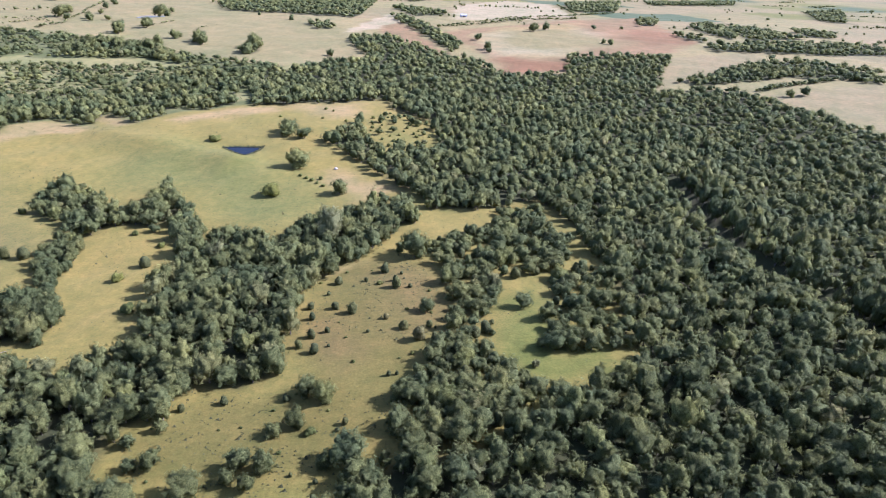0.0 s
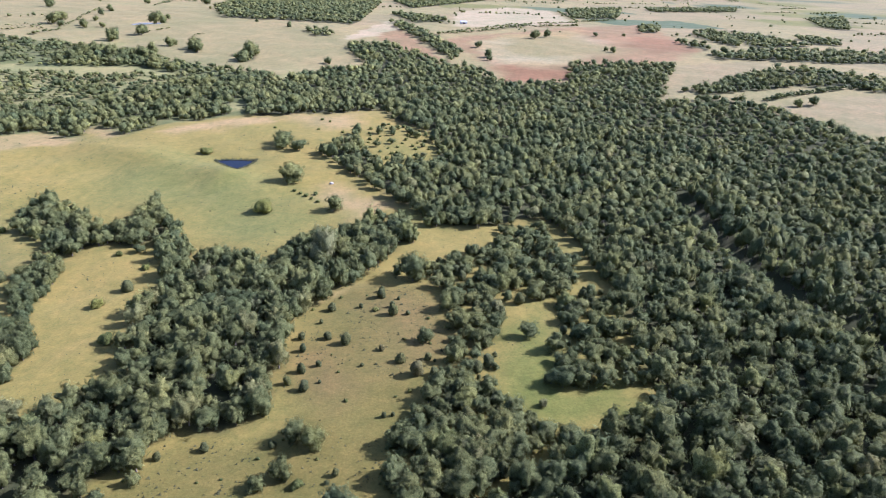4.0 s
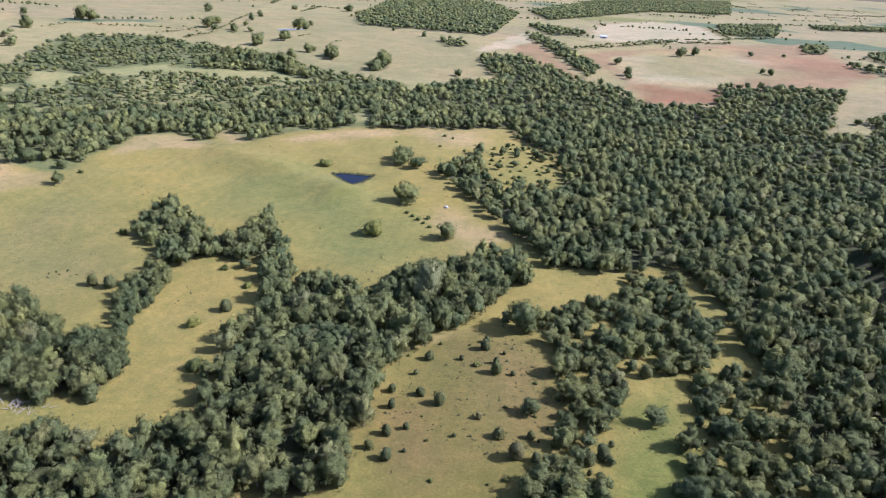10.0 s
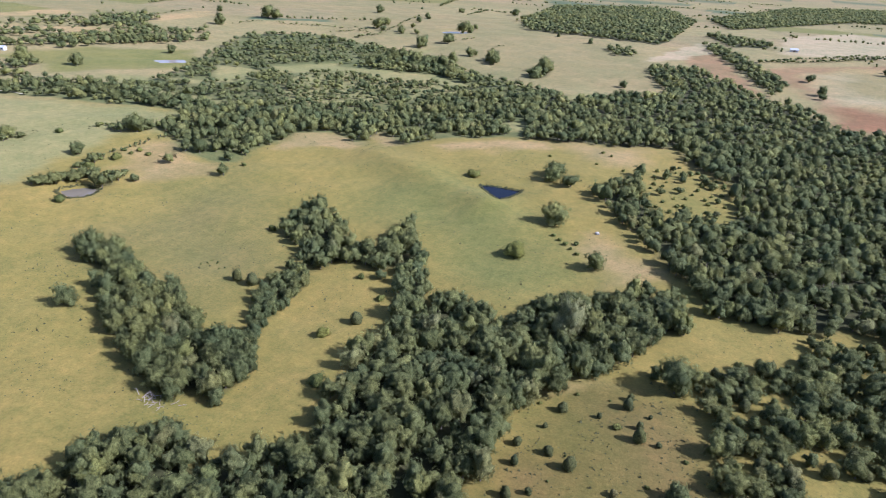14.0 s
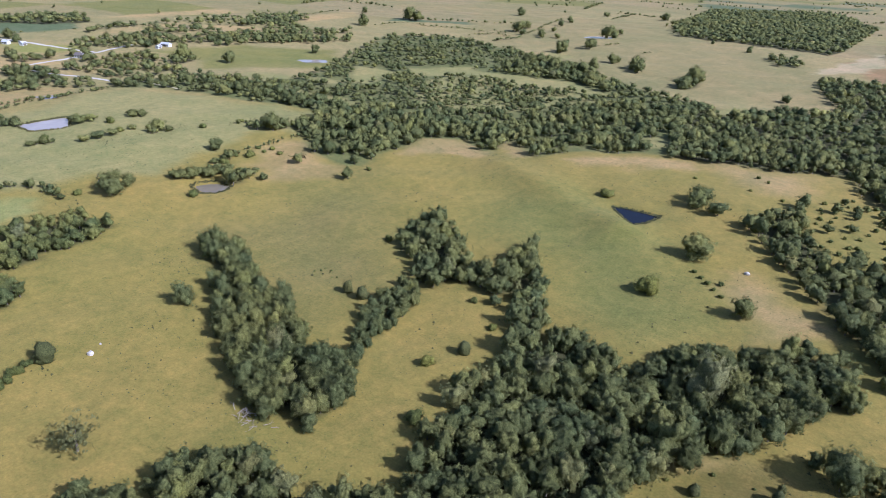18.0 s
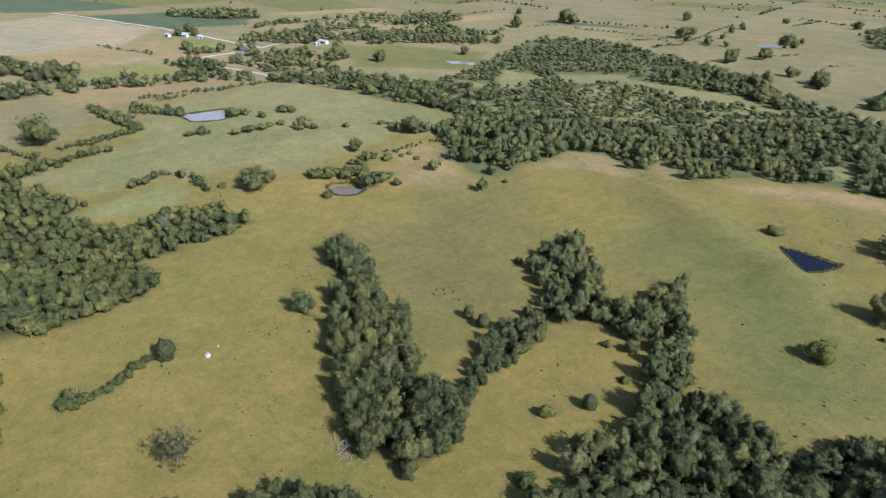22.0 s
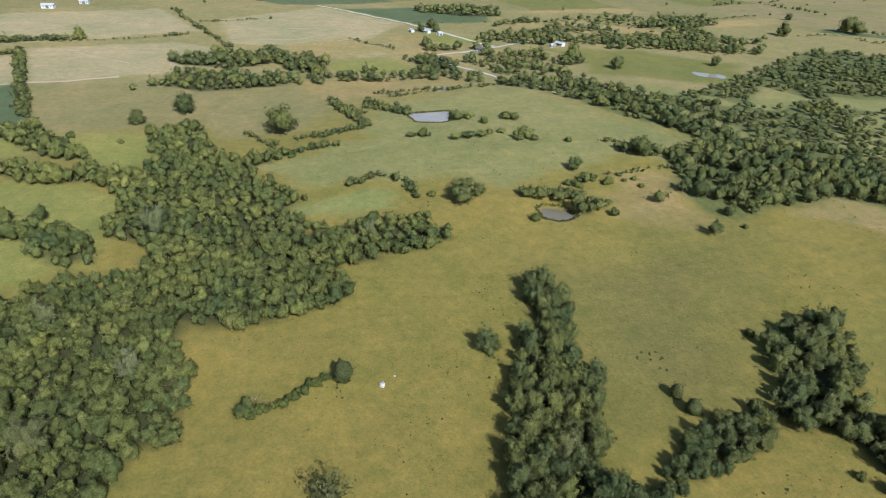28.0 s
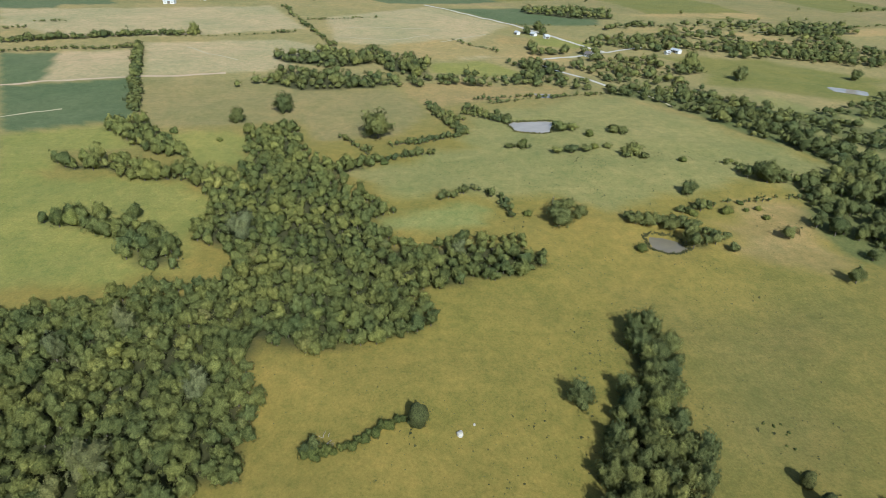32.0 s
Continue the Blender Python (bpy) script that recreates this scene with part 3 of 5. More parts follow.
COVERS += [
    (DRY_PASTURE, [(-269, 247), (-285, 362), (-183, 275), (-189, 226)], 45),
    (TAN, [(-776, 307), (-754, 351), (-702, 394), (-699, 358), (-694, 316), (-717, 294)], 4),
    (TAN, [(33, 917), (93, 998), (205, 1045), (160, 787), (103, 774), (69, 782)], 16),
    (STRAW, [(57, 926), (184, 1032), (220, 953), (146, 798), (64, 789)], 45),
    (TAN, [(92, 989), (212, 1085), (177, 888), (111, 856)], 30),
    (GREEN, [(-403, 550), (-384, 613), (-342, 629), (-294, 589), (-286, 535), (-333, 498), (-369, 507)], 6),
    (TAN, [(-52, 254), (-33, 257), (-17, 248), (-25, 237)], 14),
    (STRAW, [(-807, 469), (-820, 553), (-771, 562), (-779, 525), (-789, 468)], 5),
    (STRAW, [(-785, 577), (-722, 613), (-713, 568)], 5),
    (CROP, [(-932, 277), (-940, 486), (-824, 441), (-826, 346)], 5),
    (GREEN, [(-676, 442), (-656, 532), (-598, 579), (-575, 610), (-500, 546), (-554, 478), (-574, 439), (-611, 460)], 12),
    (STRAW, [(-718, 223), (-729, 320), (-704, 360), (-683, 313), (-674, 251)], 5),
    (TAN, [(-598, 181), (-570, 319), (-556, 310), (-527, 199), (-566, 187)], 4),
    (STRAW, [(-709, 138), (-717, 165), (-695, 190), (-668, 234), (-685, 216)], 4),
    (TAN, [(-292, 399), (-287, 435), (-260, 452), (-244, 434), (-261, 419)], 7),
    (TAN, [(-246, 459), (-228, 469), (-218, 451), (-228, 437)], 6),
    (TAN, [(-128, 510), (-66, 531), (-66, 487), (-98, 489)], 20),
    (TAN, [(-68, 375), (-33, 362), (-28, 345), (-46, 331), (-63, 356)], 14),
    (GREEN, [(-207, 403), (-144, 401), (-111, 388), (-56, 327), (-75, 297), (-118, 302), (-142, 344), (-185, 341)], 40),
    (MEADOW_GREEN, [(22, 217), (44, 232), (41, 200), (44, 180), (63, 185), (66, 174), (59, 166), (33, 168), (22, 192)], 8),
    (LUSH, [(-420, -39), (-407, 57), (-378, 73), (-337, 72), (-314, 65), (-303, 9), (-307, -30), (-421, -90)], 6),
    (LUSH, [(-490, 23), (-477, 79), (-425, 84), (-432, 50)], 6),
    (PALE_GREEN, [(-504, 219), (-545, 347), (-381, 418), (-366, 373), (-408, 260), (-450, 223)], 14),
    (PALE_GREEN, [(-411, 133), (-445, 222), (-400, 257), (-364, 275), (-374, 203), (-376, 160)], 10),
    (TAN, [(-349, 329), (-347, 366), (-331, 357), (-292, 349), (-307, 305), (-329, 324)], 12),
    (MEADOW_GRASS, [(-49, 238), (-32, 254), (2, 253), (5, 208), (3, 177), (-11, 162), (-10, 137), (-27, 121), (-72, 120), (-83, 134), (-74, 149), (-64, 157), (-42, 162), (-48, 192), (-50, 218)], 10),
    (BROWN, [(-26, 242), (0, 248), (3, 208), (-5, 196), (-19, 217)], 25),
    (BROWN, [(-43, 209), (-31, 208), (-24, 185), (-34, 178)], 16),
    (OLIVE, [(-389, 951), (-154, 978), (-88, 764), (-203, 707), (-280, 718)], 20),
    (OLIVE, [(-681, 1039), (-392, 1215), (-334, 1005), (-354, 862), (-462, 797), (-547, 826)], 20),
    (OLIVE, [(-516, 1010), (-402, 1197), (-193, 987), (-82, 760), (-246, 694), (-357, 758)], 20),
    (GREEN, [(-632, 175), (-604, 193), (-580, 167)], 15),
    (TAN, [(-599, 203), (-579, 324), (-551, 308), (-539, 223), (-562, 185)], 6),
    (OLIVE, [(-605, -14), (-609, 83), (-574, 179), (-513, 197), (-468, 169), (-463, 120), (-509, 108), (-499, 76), (-495, 15)], 5),
    (PALE_GREEN, [(-470, 212), (-512, 353), (-392, 410), (-376, 344), (-353, 269), (-391, 204)], 8),
    (STRAW, [(-138, 901), (-85, 1128), (-66, 1015), (-106, 920)], 6),
    (STRAW, [(20, 1331), (136, 1550), (224, 1482), (226, 1192), (99, 1082), (13, 1065)], 8),
    (STRAW, [(-863, -215), (-875, -158), (-744, -115), (-789, -186)], 6),
    (CROP, [(-910, -234), (-911, -170), (-877, -165), (-866, -216)], 5),
    ((0.19, 0.19, 0.066), [(-344, 146), (-354, 153), (-359, 170), (-366, 194), (-360, 205), (-344, 199), (-340, 178)], 5),
    (TAN, [(-283, 408), (-293, 427), (-284, 451), (-263, 450), (-243, 431), (-257, 418)], 6),
    (TAN, [(-252, 462), (-235, 477), (-217, 455), (-225, 441), (-234, 443)], 6),
    (TAN, [(-198, 462), (-167, 491), (-134, 513), (-128, 495), (-160, 470), (-189, 453)], 7),
    ((0.215, 0.16, 0.062), [(-337, 312), (-340, 356), (-325, 352), (-321, 318), (-326, 309)], 7),
    ((0.215, 0.16, 0.062), [(-307, 310), (-310, 342), (-293, 351), (-289, 333), (-296, 315)], 7),
    (OCHRE, [(-796, 452), (-817, 508), (-821, 570), (-792, 565), (-778, 525), (-782, 463)], 6),
    (OCHRE, [(-883, 500), (-903, 590), (-901, 683), (-852, 693), (-866, 611)], 6),
    (OCHRE, [(-783, 571), (-772, 602), (-729, 624), (-712, 592), (-722, 574)], 6),
    (OCHRE, [(-771, 707), (-790, 802), (-786, 854), (-742, 812), (-741, 699)], 6),
    (OCHRE, [(-739, 289), (-727, 371), (-663, 352), (-673, 295), (-688, 273)], 6),
    (OCHRE, [(-737, 187), (-753, 254), (-701, 290), (-672, 245), (-674, 218), (-703, 190)], 6),
    (OCHRE, [(-724, 131), (-735, 165), (-693, 170), (-693, 152)], 6),
    (LUSH, [(-658, 216), (-667, 266), (-633, 290), (-613, 297), (-613, 254), (-628, 214)], 5),
    (LUSH, [(-779, 341), (-746, 383), (-723, 406), (-711, 370), (-728, 339)], 5),
    (OLIVE, [(62, 897), (144, 1004), (208, 949), (237, 875), (148, 822), (79, 828)], 40),
    ((0.19, 0.098, 0.046), [(68, 780), (105, 757), (143, 755), (158, 716), (68, 694)], 16),
    ((0.2, 0.11, 0.052), [(282, 1021), (343, 999), (339, 892), (273, 871), (249, 921)], 20),
    (LUSH, [(-481, -63), (-499, -9), (-460, 17), (-454, -23), (-427, -17), (-420, -39)], 5),
]
WOODLANDS = [
    (DRAW_WOOD, "dense wood of rounded broadleaf trees along the draw"),
    (WEST_WOOD, "dense summer wood of rounded broadleaf trees beside the pasture"),
    (WEST_COPSE, "long copse between two green pastures"),
    (FAR_WEST_COPSE, "curving copse in a green pasture"),
    (CORNER_COPSE, "small copse at the corner of a crop field"),
    (FARM_COPSE, "distant copse of broadleaf trees on farmland"),
    (FARM_COPSE_EAST, "distant copse of broadleaf trees on farmland"),
    (FARM_BELT, "distant belt of broadleaf trees between fields"),
    (CREEK_BELT, "straight belt of trees along a green field"),
    (LANE_HEDGE_WOOD, "distant dark green wood on the plain"),
    (LANE_WOOD, "distant dark green wood on the plain"),
    (FARMYARD_WOOD, "mature trees round the distant farmyard"),
    (FARM_CLUMP, "distant copse of broadleaf trees on farmland"),
    (YARD_CLUMP, "distant copse of broadleaf trees on farmland"),
    (BARN_WOOD, "distant wood behind a white barn"),
    (BARN_WOOD_EAST, "distant dark green wood on the plain"),
    (FAR_RIDGE_WOOD, "distant dark green wood on the plain"),
    (FAR_CROP_WOOD, "distant dark green wood on the plain"),
    (FAR_WEST_BELT, "distant belt of broadleaf trees between fields"),
    (FAR_WEST_CLUMP, "distant copse of broadleaf trees on farmland"),
    (CREEK_WOOD, "broad ragged belt of trees along the creek"),
    (VALLEY_WOOD, "ragged half-open wood along the upper creek valley"),
    (MIDDLE_CLUMP, "distant copse of broadleaf trees on farmland"),
    (FIELD_COPSE, "distant copse of broadleaf trees on farmland"),
    (NORTH_COPSE, "distant copse of broadleaf trees on farmland"),
    (BIG_WOOD, "dense dark green broadleaf forest over the rolling hills"),
    (FAR_EAST_WOOD, "distant dark green wood on the plain"),
    (FAR_EAST_CLUMP, "distant copse of broadleaf trees on farmland"),
    (FAR_EAST_ROW, "distant belt of broadleaf trees between fields"),
    (FAR_EAST_PATCH, "distant copse of broadleaf trees on farmland"),
    (FAR_EAST_GROVE, "distant copse of broadleaf trees on farmland"),
    (RED_FIELD_GROVE, "distant copse of broadleaf trees on farmland"),
    (RED_FIELD_CLUMP, "distant copse of broadleaf trees on farmland"),
    (HORIZON_WOOD, "distant dark green wood on the plain"),
    (HORIZON_WOOD_EAST, "distant dark green wood on the plain"),
    (EAST_BELT, "belt of trees between straw-coloured fields"),
    (FAR_NORTH_WOOD, "distant dark green wood on the plain"),
    (FAR_NORTH_BELT, "distant belt of broadleaf trees between fields"),
    (HORIZON_FOREST, "distant dark green wood on the plain"),
    (PASTURE_COPSE, "small copse of broadleaf trees in the green pasture"),
    (CREEK_CLUMP, "clump of broadleaf trees beside the creek wood"),
    (CORNER_CLUMP, "clump of broadleaf trees at the pasture edge"),
    (POND_COPSE, "clump of tall broadleaf trees beside a farm pond"),
    (DRAW_CORNER, "edge of the broadleaf wood beside the pasture"),
    (LANE_BELT, "straight belt of trees beside the red field"),
]
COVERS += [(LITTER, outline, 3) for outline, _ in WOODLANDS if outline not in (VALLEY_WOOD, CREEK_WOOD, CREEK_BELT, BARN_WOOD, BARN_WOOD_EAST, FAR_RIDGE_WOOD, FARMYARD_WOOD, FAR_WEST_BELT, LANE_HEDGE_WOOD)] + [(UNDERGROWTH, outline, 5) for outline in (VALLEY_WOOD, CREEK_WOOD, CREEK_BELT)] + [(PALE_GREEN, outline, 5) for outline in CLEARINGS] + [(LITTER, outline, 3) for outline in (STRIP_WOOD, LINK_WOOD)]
BARN_SPOT = (-687, 469)
HOUSE_SPOT = (-678, 375)
FARM_SPOT = (-773, 347)
NORTH_BARN_SPOT = (30, 1107)
GRAIN_SPOTS = [(-927, -57), (-962, -25)]
BRUSH_SPOT = (-151, 179)
POLE_SPOT = (-360, 237)
PALE_STRIPS = [[(-513, -76), (-525, -61), (-531, -46)], [(-761, 139), (-751, 195), (-773, 233)], [(-804, 134), (-813, 189), (-801, 250)], [(-781, 296), (-742, 240)], [(-713, 0), (-688, 23), (-670, 50)], [(-557, 371), (-514, 378)]]

# ---- ground ----
def rise(x, y):
    """Height of the rolling ground."""
    x, y = np.asarray(x, float), np.asarray(y, float)
    s = np.clip((np.hypot(x + 110, y - 180) - 150) / 900, 0, 1)
    z = -7 + 34 * s * s * (3 - 2 * s)
    for cx, cy, amp in KNOLLS:
        z = z + amp * np.exp(-((x - cx) ** 2 + (y - cy) ** 2) / (2 * 110**2))
    for line, high, wide in SPURS:
        z = z + high * np.exp(-((edge_distance(line, x, y, False) / wide) ** 2))
    z = z + 0.55 * np.sin(x * 0.085 + 1.9 * np.sin(y * 0.041)) * np.sin(y * 0.079 + 1.4 * np.sin(x * 0.037)) + 0.16 * np.sin(x * 0.27 + y * 0.11) * np.sin(y * 0.24 - x * 0.13)
    return z


def inside(poly, x, y):
    hit = np.zeros(np.shape(x), bool)
    for (x0, y0), (x1, y1) in zip(poly, poly[1:] + poly[:1]):
        if y0 != y1:
            hit ^= ((y0 > y) != (y1 > y)) & (x < (x1 - x0) * (y - y0) / (y1 - y0) + x0)
    return hit


def edge_distance(poly, x, y, closed=True):
    best = np.full(np.shape(x), 1e9)
    for (x0, y0), (x1, y1) in zip(poly, poly[1:] + (poly[:1] if closed else [])):
        dx, dy = x1 - x0, y1 - y0
        u = np.clip(((x - x0) * dx + (y - y0) * dy) / max(dx * dx + dy * dy, 1e-6), 0, 1)
        best = np.minimum(best, np.hypot(x - x0 - u * dx, y - y0 - u * dy))
    return best


def rounded(poly):
    """A pond's outline with its corners worn round."""
    p = np.array(poly, float)
    for _ in range(2):
        q = np.roll(p, -1, 0)
        p = np.stack([0.87 * p + 0.13 * q, 0.13 * p + 0.87 * q], 1).reshape(-1, 2)
    p = p + 0.5 * np.stack([np.sin(p[:, 1] * 0.9), np.sin(p[:, 0] * 0.8 + 1)], 1)
    return [(float(a), float(b)) for a, b in p]


PONDS = [(rounded(poly), mat) for poly, mat in PONDS]


def pond_level(poly):
    p = np.array(poly, float)
    return float(rise(p[:, 0], p[:, 1]).min()) - 0.3


def shaped(x, y):
    """Height of the ground with its pond basins and banks."""
    z = rise(x, y) - 6.5 * np.exp(-((edge_distance(RAVINE, x, y, False) / 6.5) ** 2))
    for poly, _ in PONDS:
        c = np.mean(poly, 0)
        near = np.hypot(x - c[0], y - c[1]) < 70
        if not np.any(near):
            continue
        d = edge_distance(poly, x, y) * np.where(inside(poly, x, y), -1, 1)
        level = pond_level(poly)
        k = np.clip((d + 1.5) / 9, 0, 1)
        z = np.where(near, (level - 0.7) * (1 - k) ** 2 + (1 - (1 - k) ** 2) * z, z)
        z = np.where(near & (d < 0), np.minimum(z, level - 0.35), z)
    return z


def steps(lo, hi, step, fine, far):
    a = list(np.arange(lo, hi, step))
    for f0, f1 in fine:
        a = [v for v in a if not f0 <= v <= f1] + list(np.arange(f0, f1, 1.0))
    a.sort()
    s = step
    while a[-1] < far:
        s *= 1.12
        a.append(a[-1] + s)
    s = step
    while a[0] > -far:
        s *= 1.12
        a.insert(0, a[0] - s)
    return np.array(a)


def grid_mesh(name, xs, ys, zs):
    nx, ny = len(xs), len(ys)
    me = bpy.data.meshes.new(name)
    co = np.stack([np.repeat(xs, ny), np.tile(ys, nx), zs.ravel()], 1)
    i = (np.arange(nx - 1)[:, None] * ny + np.arange(ny - 1)).ravel()
    quads = np.stack([i, i + ny, i + ny + 1, i + 1], 1)
    fill(me, co, quads)
    return me


def fill(me, co, faces, smooth=True):
    """Fill a mesh from arrays: places and faces that all have the same number of corners."""
    n, k = faces.shape
    me.vertices.add(len(co))
    me.vertices.foreach_set("co", np.ascontiguousarray(co, np.float32).ravel())
    me.loops.add(n * k)
    me.loops.foreach_set("vertex_index", np.ascontiguousarray(faces, np.int32).ravel())
    me.polygons.add(n)
    me.polygons.foreach_set("loop_start", np.arange(0, n * k, k, dtype=np.int32))
    if smooth:
        me.polygons.foreach_set("use_smooth", np.ones(n, bool))
    me.update(calc_edges=True)
    return me


FIELD_TURN, FIELD_WIDE, FIELD_DEEP = radians(17), 210.0, 150.0


def far_fields(x, y):
    """The patchwork of fields beyond the near hills: field coordinates, and where it begins."""
    c, s = math.cos(FIELD_TURN), math.sin(FIELD_TURN)
    u = (x * c + y * s) / FIELD_WIDE
    v = (y * c - x * s + 40 * np.sin(u * 2.1)) / FIELD_DEEP
    return u, v, np.hypot(x + 110, y - 180) > 860


def build_ground():
    xs = steps(-1000, 520, 6, [(-152, -106)], 4700)
    ys = steps(-260, 1300, 6, [(380, 428)], 4700)
    gx, gy = np.meshgrid(xs, ys, indexing="ij")
    me = grid_mesh("ground", xs, ys, shaped(gx, gy))
    col = np.empty((*gx.shape, 4))
    col[:] = (*PASTURE, 1)
    k = np.clip((np.hypot(gx + 110, gy - 180) - 340) / 160, 0, 1)[..., None]
    col = col * (1 - k) + np.array((*UPLAND, 1)) * k
    u, v, far = far_fields(gx, gy)
    code = (np.sin(np.floor(u) * 12.9898 + np.floor(v) * 78.233) * 43758.5453) % 1.0
    for low, high, tone in ((0.0, 0.3, HAY), (0.3, 0.45, GREEN), (0.45, 0.55, CROP), (0.55, 0.8, OLIVE)):
        col[far & (code >= low) & (code < high)] = (*tone, 1)
    wx = gx + 3.5 * np.sin(gy * 0.11 + 1.3 * np.sin(gx * 0.05)) + 2.0 * np.sin(gy * 0.31 + gx * 0.13)
    wy = gy + 3.5 * np.sin(gx * 0.12 + 1.7 * np.sin(gy * 0.06)) + 2.0 * np.sin(gx * 0.29 - gy * 0.17)
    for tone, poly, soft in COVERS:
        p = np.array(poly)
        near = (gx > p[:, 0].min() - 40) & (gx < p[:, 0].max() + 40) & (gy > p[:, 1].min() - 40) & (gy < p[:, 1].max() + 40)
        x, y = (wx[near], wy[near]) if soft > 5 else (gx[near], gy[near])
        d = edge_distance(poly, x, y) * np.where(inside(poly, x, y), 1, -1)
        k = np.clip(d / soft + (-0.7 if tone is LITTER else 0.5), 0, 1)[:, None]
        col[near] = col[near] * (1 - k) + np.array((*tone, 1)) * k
    a = me.color_attributes.new("cover", "FLOAT_COLOR", "POINT")
    a.data.foreach_set("color", col.astype(np.float32).ravel())
    me.materials.append(GROUND)
    tagged(new("ground", me), "rolling pasture ground of short olive and tan grass", "ground", kind="structure")


def flat_poly(name, poly, z, mat):
    me = bpy.data.meshes.new(name)
    bm = bmesh.new()
    bm.faces.new([bm.verts.new((x, y, z)) for x, y in poly])
    bmesh.ops.recalc_face_normals(bm, faces=bm.faces)
    if bm.faces[:][0].normal.z < 0:
        bmesh.ops.reverse_faces(bm, faces=bm.faces)
    bm.to_mesh(me)
    bm.free()
    me.materials.append(mat)
    return new(name, me)


def swollen(poly, by):
    c = np.mean(poly, 0)
    return [tuple(c + (np.array(p) - c) * (1 + by / max(np.hypot(*(np.array(p) - c)), 1))) for p in poly]


def ribbon(name, line, width, mat, lift=0.12):
    """A strip of road laid on the ground along a line."""
    pts = []
    for (x0, y0), (x1, y1) in zip(line, line[1:]):
        n = max(2, int(math.hypot(x1 - x0, y1 - y0) / 5))
        pts += [(x0 + (x1 - x0) * i / n, y0 + (y1 - y0) * i / n) for i in range(n)]
    pts.append(line[-1])
    p = np.array(pts, float)
    d = np.gradient(p, axis=0)
    d /= np.hypot(d[:, 0], d[:, 1])[:, None]
    side = np.stack([-d[:, 1], d[:, 0]], 1)
    rows = []
    for k in (-1.0, -0.33, 0.33, 1.0):
        q = p + side * (k * width / 2)
        rows.append(np.c_[q, shaped(q[:, 0], q[:, 1]) + lift + (0.08 if abs(k) < 1 else 0)])
    co = np.stack(rows, 1).reshape(-1, 3)
    i = (np.arange(len(p) - 1)[:, None] * 4 + np.arange(3)).ravel()
    me = fill(bpy.data.meshes.new(name), co, np.stack([i, i + 1, i + 5, i + 4], 1))
    me.materials.append(mat)
    return new(name, me)


build_ground()
for poly, mat in PONDS:
    tagged(flat_poly("pond", swollen(poly, 1.5), pond_level(poly), mat), "still farm pond with grassy banks in the pasture", "pond", kind="structure")
tagged(ribbon("road", ROAD, 4.2, GRAVEL), "pale straight gravel farm road", "road", kind="structure")
tagged(ribbon("lane", LANE, 3.6, GRAVEL), "pale gravel lane beside the creek wood", "road", kind="structure")
tagged(ribbon("farm_lane", FARM_LANE, 4, GRAVEL), "pale gravel lane leading to the farmyard", "road", kind="structure")
tagged(ribbon("track", TRACK, 4, DIRT), "narrow dirt track between crop fields", "track", kind="structure")
for line in PALE_STRIPS:
    tagged(ribbon("grass_strip", line, 1.7, DRY_GRASS), "pale dry grass strip crossing a field", "grass strip", kind="structure")

# ---- trees ----
PHI = (1 + 5**0.5) / 2
ICO = np.array([(-1, PHI, 0), (1, PHI, 0), (-1, -PHI, 0), (1, -PHI, 0), (0, -1, PHI), (0, 1, PHI), (0, -1, -PHI), (0, 1, -PHI), (PHI, 0, -1), (PHI, 0, 1), (-PHI, 0, -1), (-PHI, 0, 1)]) / math.hypot(1, PHI)
ICO_FACES = np.array([(0, 11, 5), (0, 5, 1), (0, 1, 7), (0, 7, 10), (0, 10, 11), (1, 5, 9), (5, 11, 4), (11, 10, 2), (10, 7, 6), (7, 1, 8), (3, 9, 4), (3, 4, 2), (3, 2, 6), (3, 6, 8), (3, 8, 9), (4, 9, 5), (2, 4, 11), (6, 2, 10), (8, 6, 7), (9, 8, 1)])


def on_ball(rng, n, low=-0.5):
    z = rng.uniform(low, 1, n)
    a = rng.uniform(0, 2 * math.pi, n)
    r = np.sqrt(1 - z * z)
    return np.stack([r * np.cos(a), r * np.sin(a), z], 1)


def ball_mesh(fine):
    """A ball of triangles: the icosahedron, split in four a number of times."""
    co, fa = ICO, ICO_FACES
    for _ in range(fine):
        ends = np.sort(np.concatenate([fa[:, [0, 1]], fa[:, [1, 2]], fa[:, [2, 0]]]), 1)
        pairs, at = np.unique(ends, axis=0, return_inverse=True)
        mid = co[pairs].sum(1)
        ab, bc, ca = at.reshape(3, -1) + len(co)
        a, b, c = fa.T
        co = np.concatenate([co, mid / np.linalg.norm(mid, axis=1)[:, None]])
        fa = np.concatenate([np.stack(t, 1) for t in ((a, ab, ca), (ab, b, bc), (ca, bc, c), (ab, bc, ca))])
    return co, fa


BALLS = [ball_mesh(k) for k in range(4)]


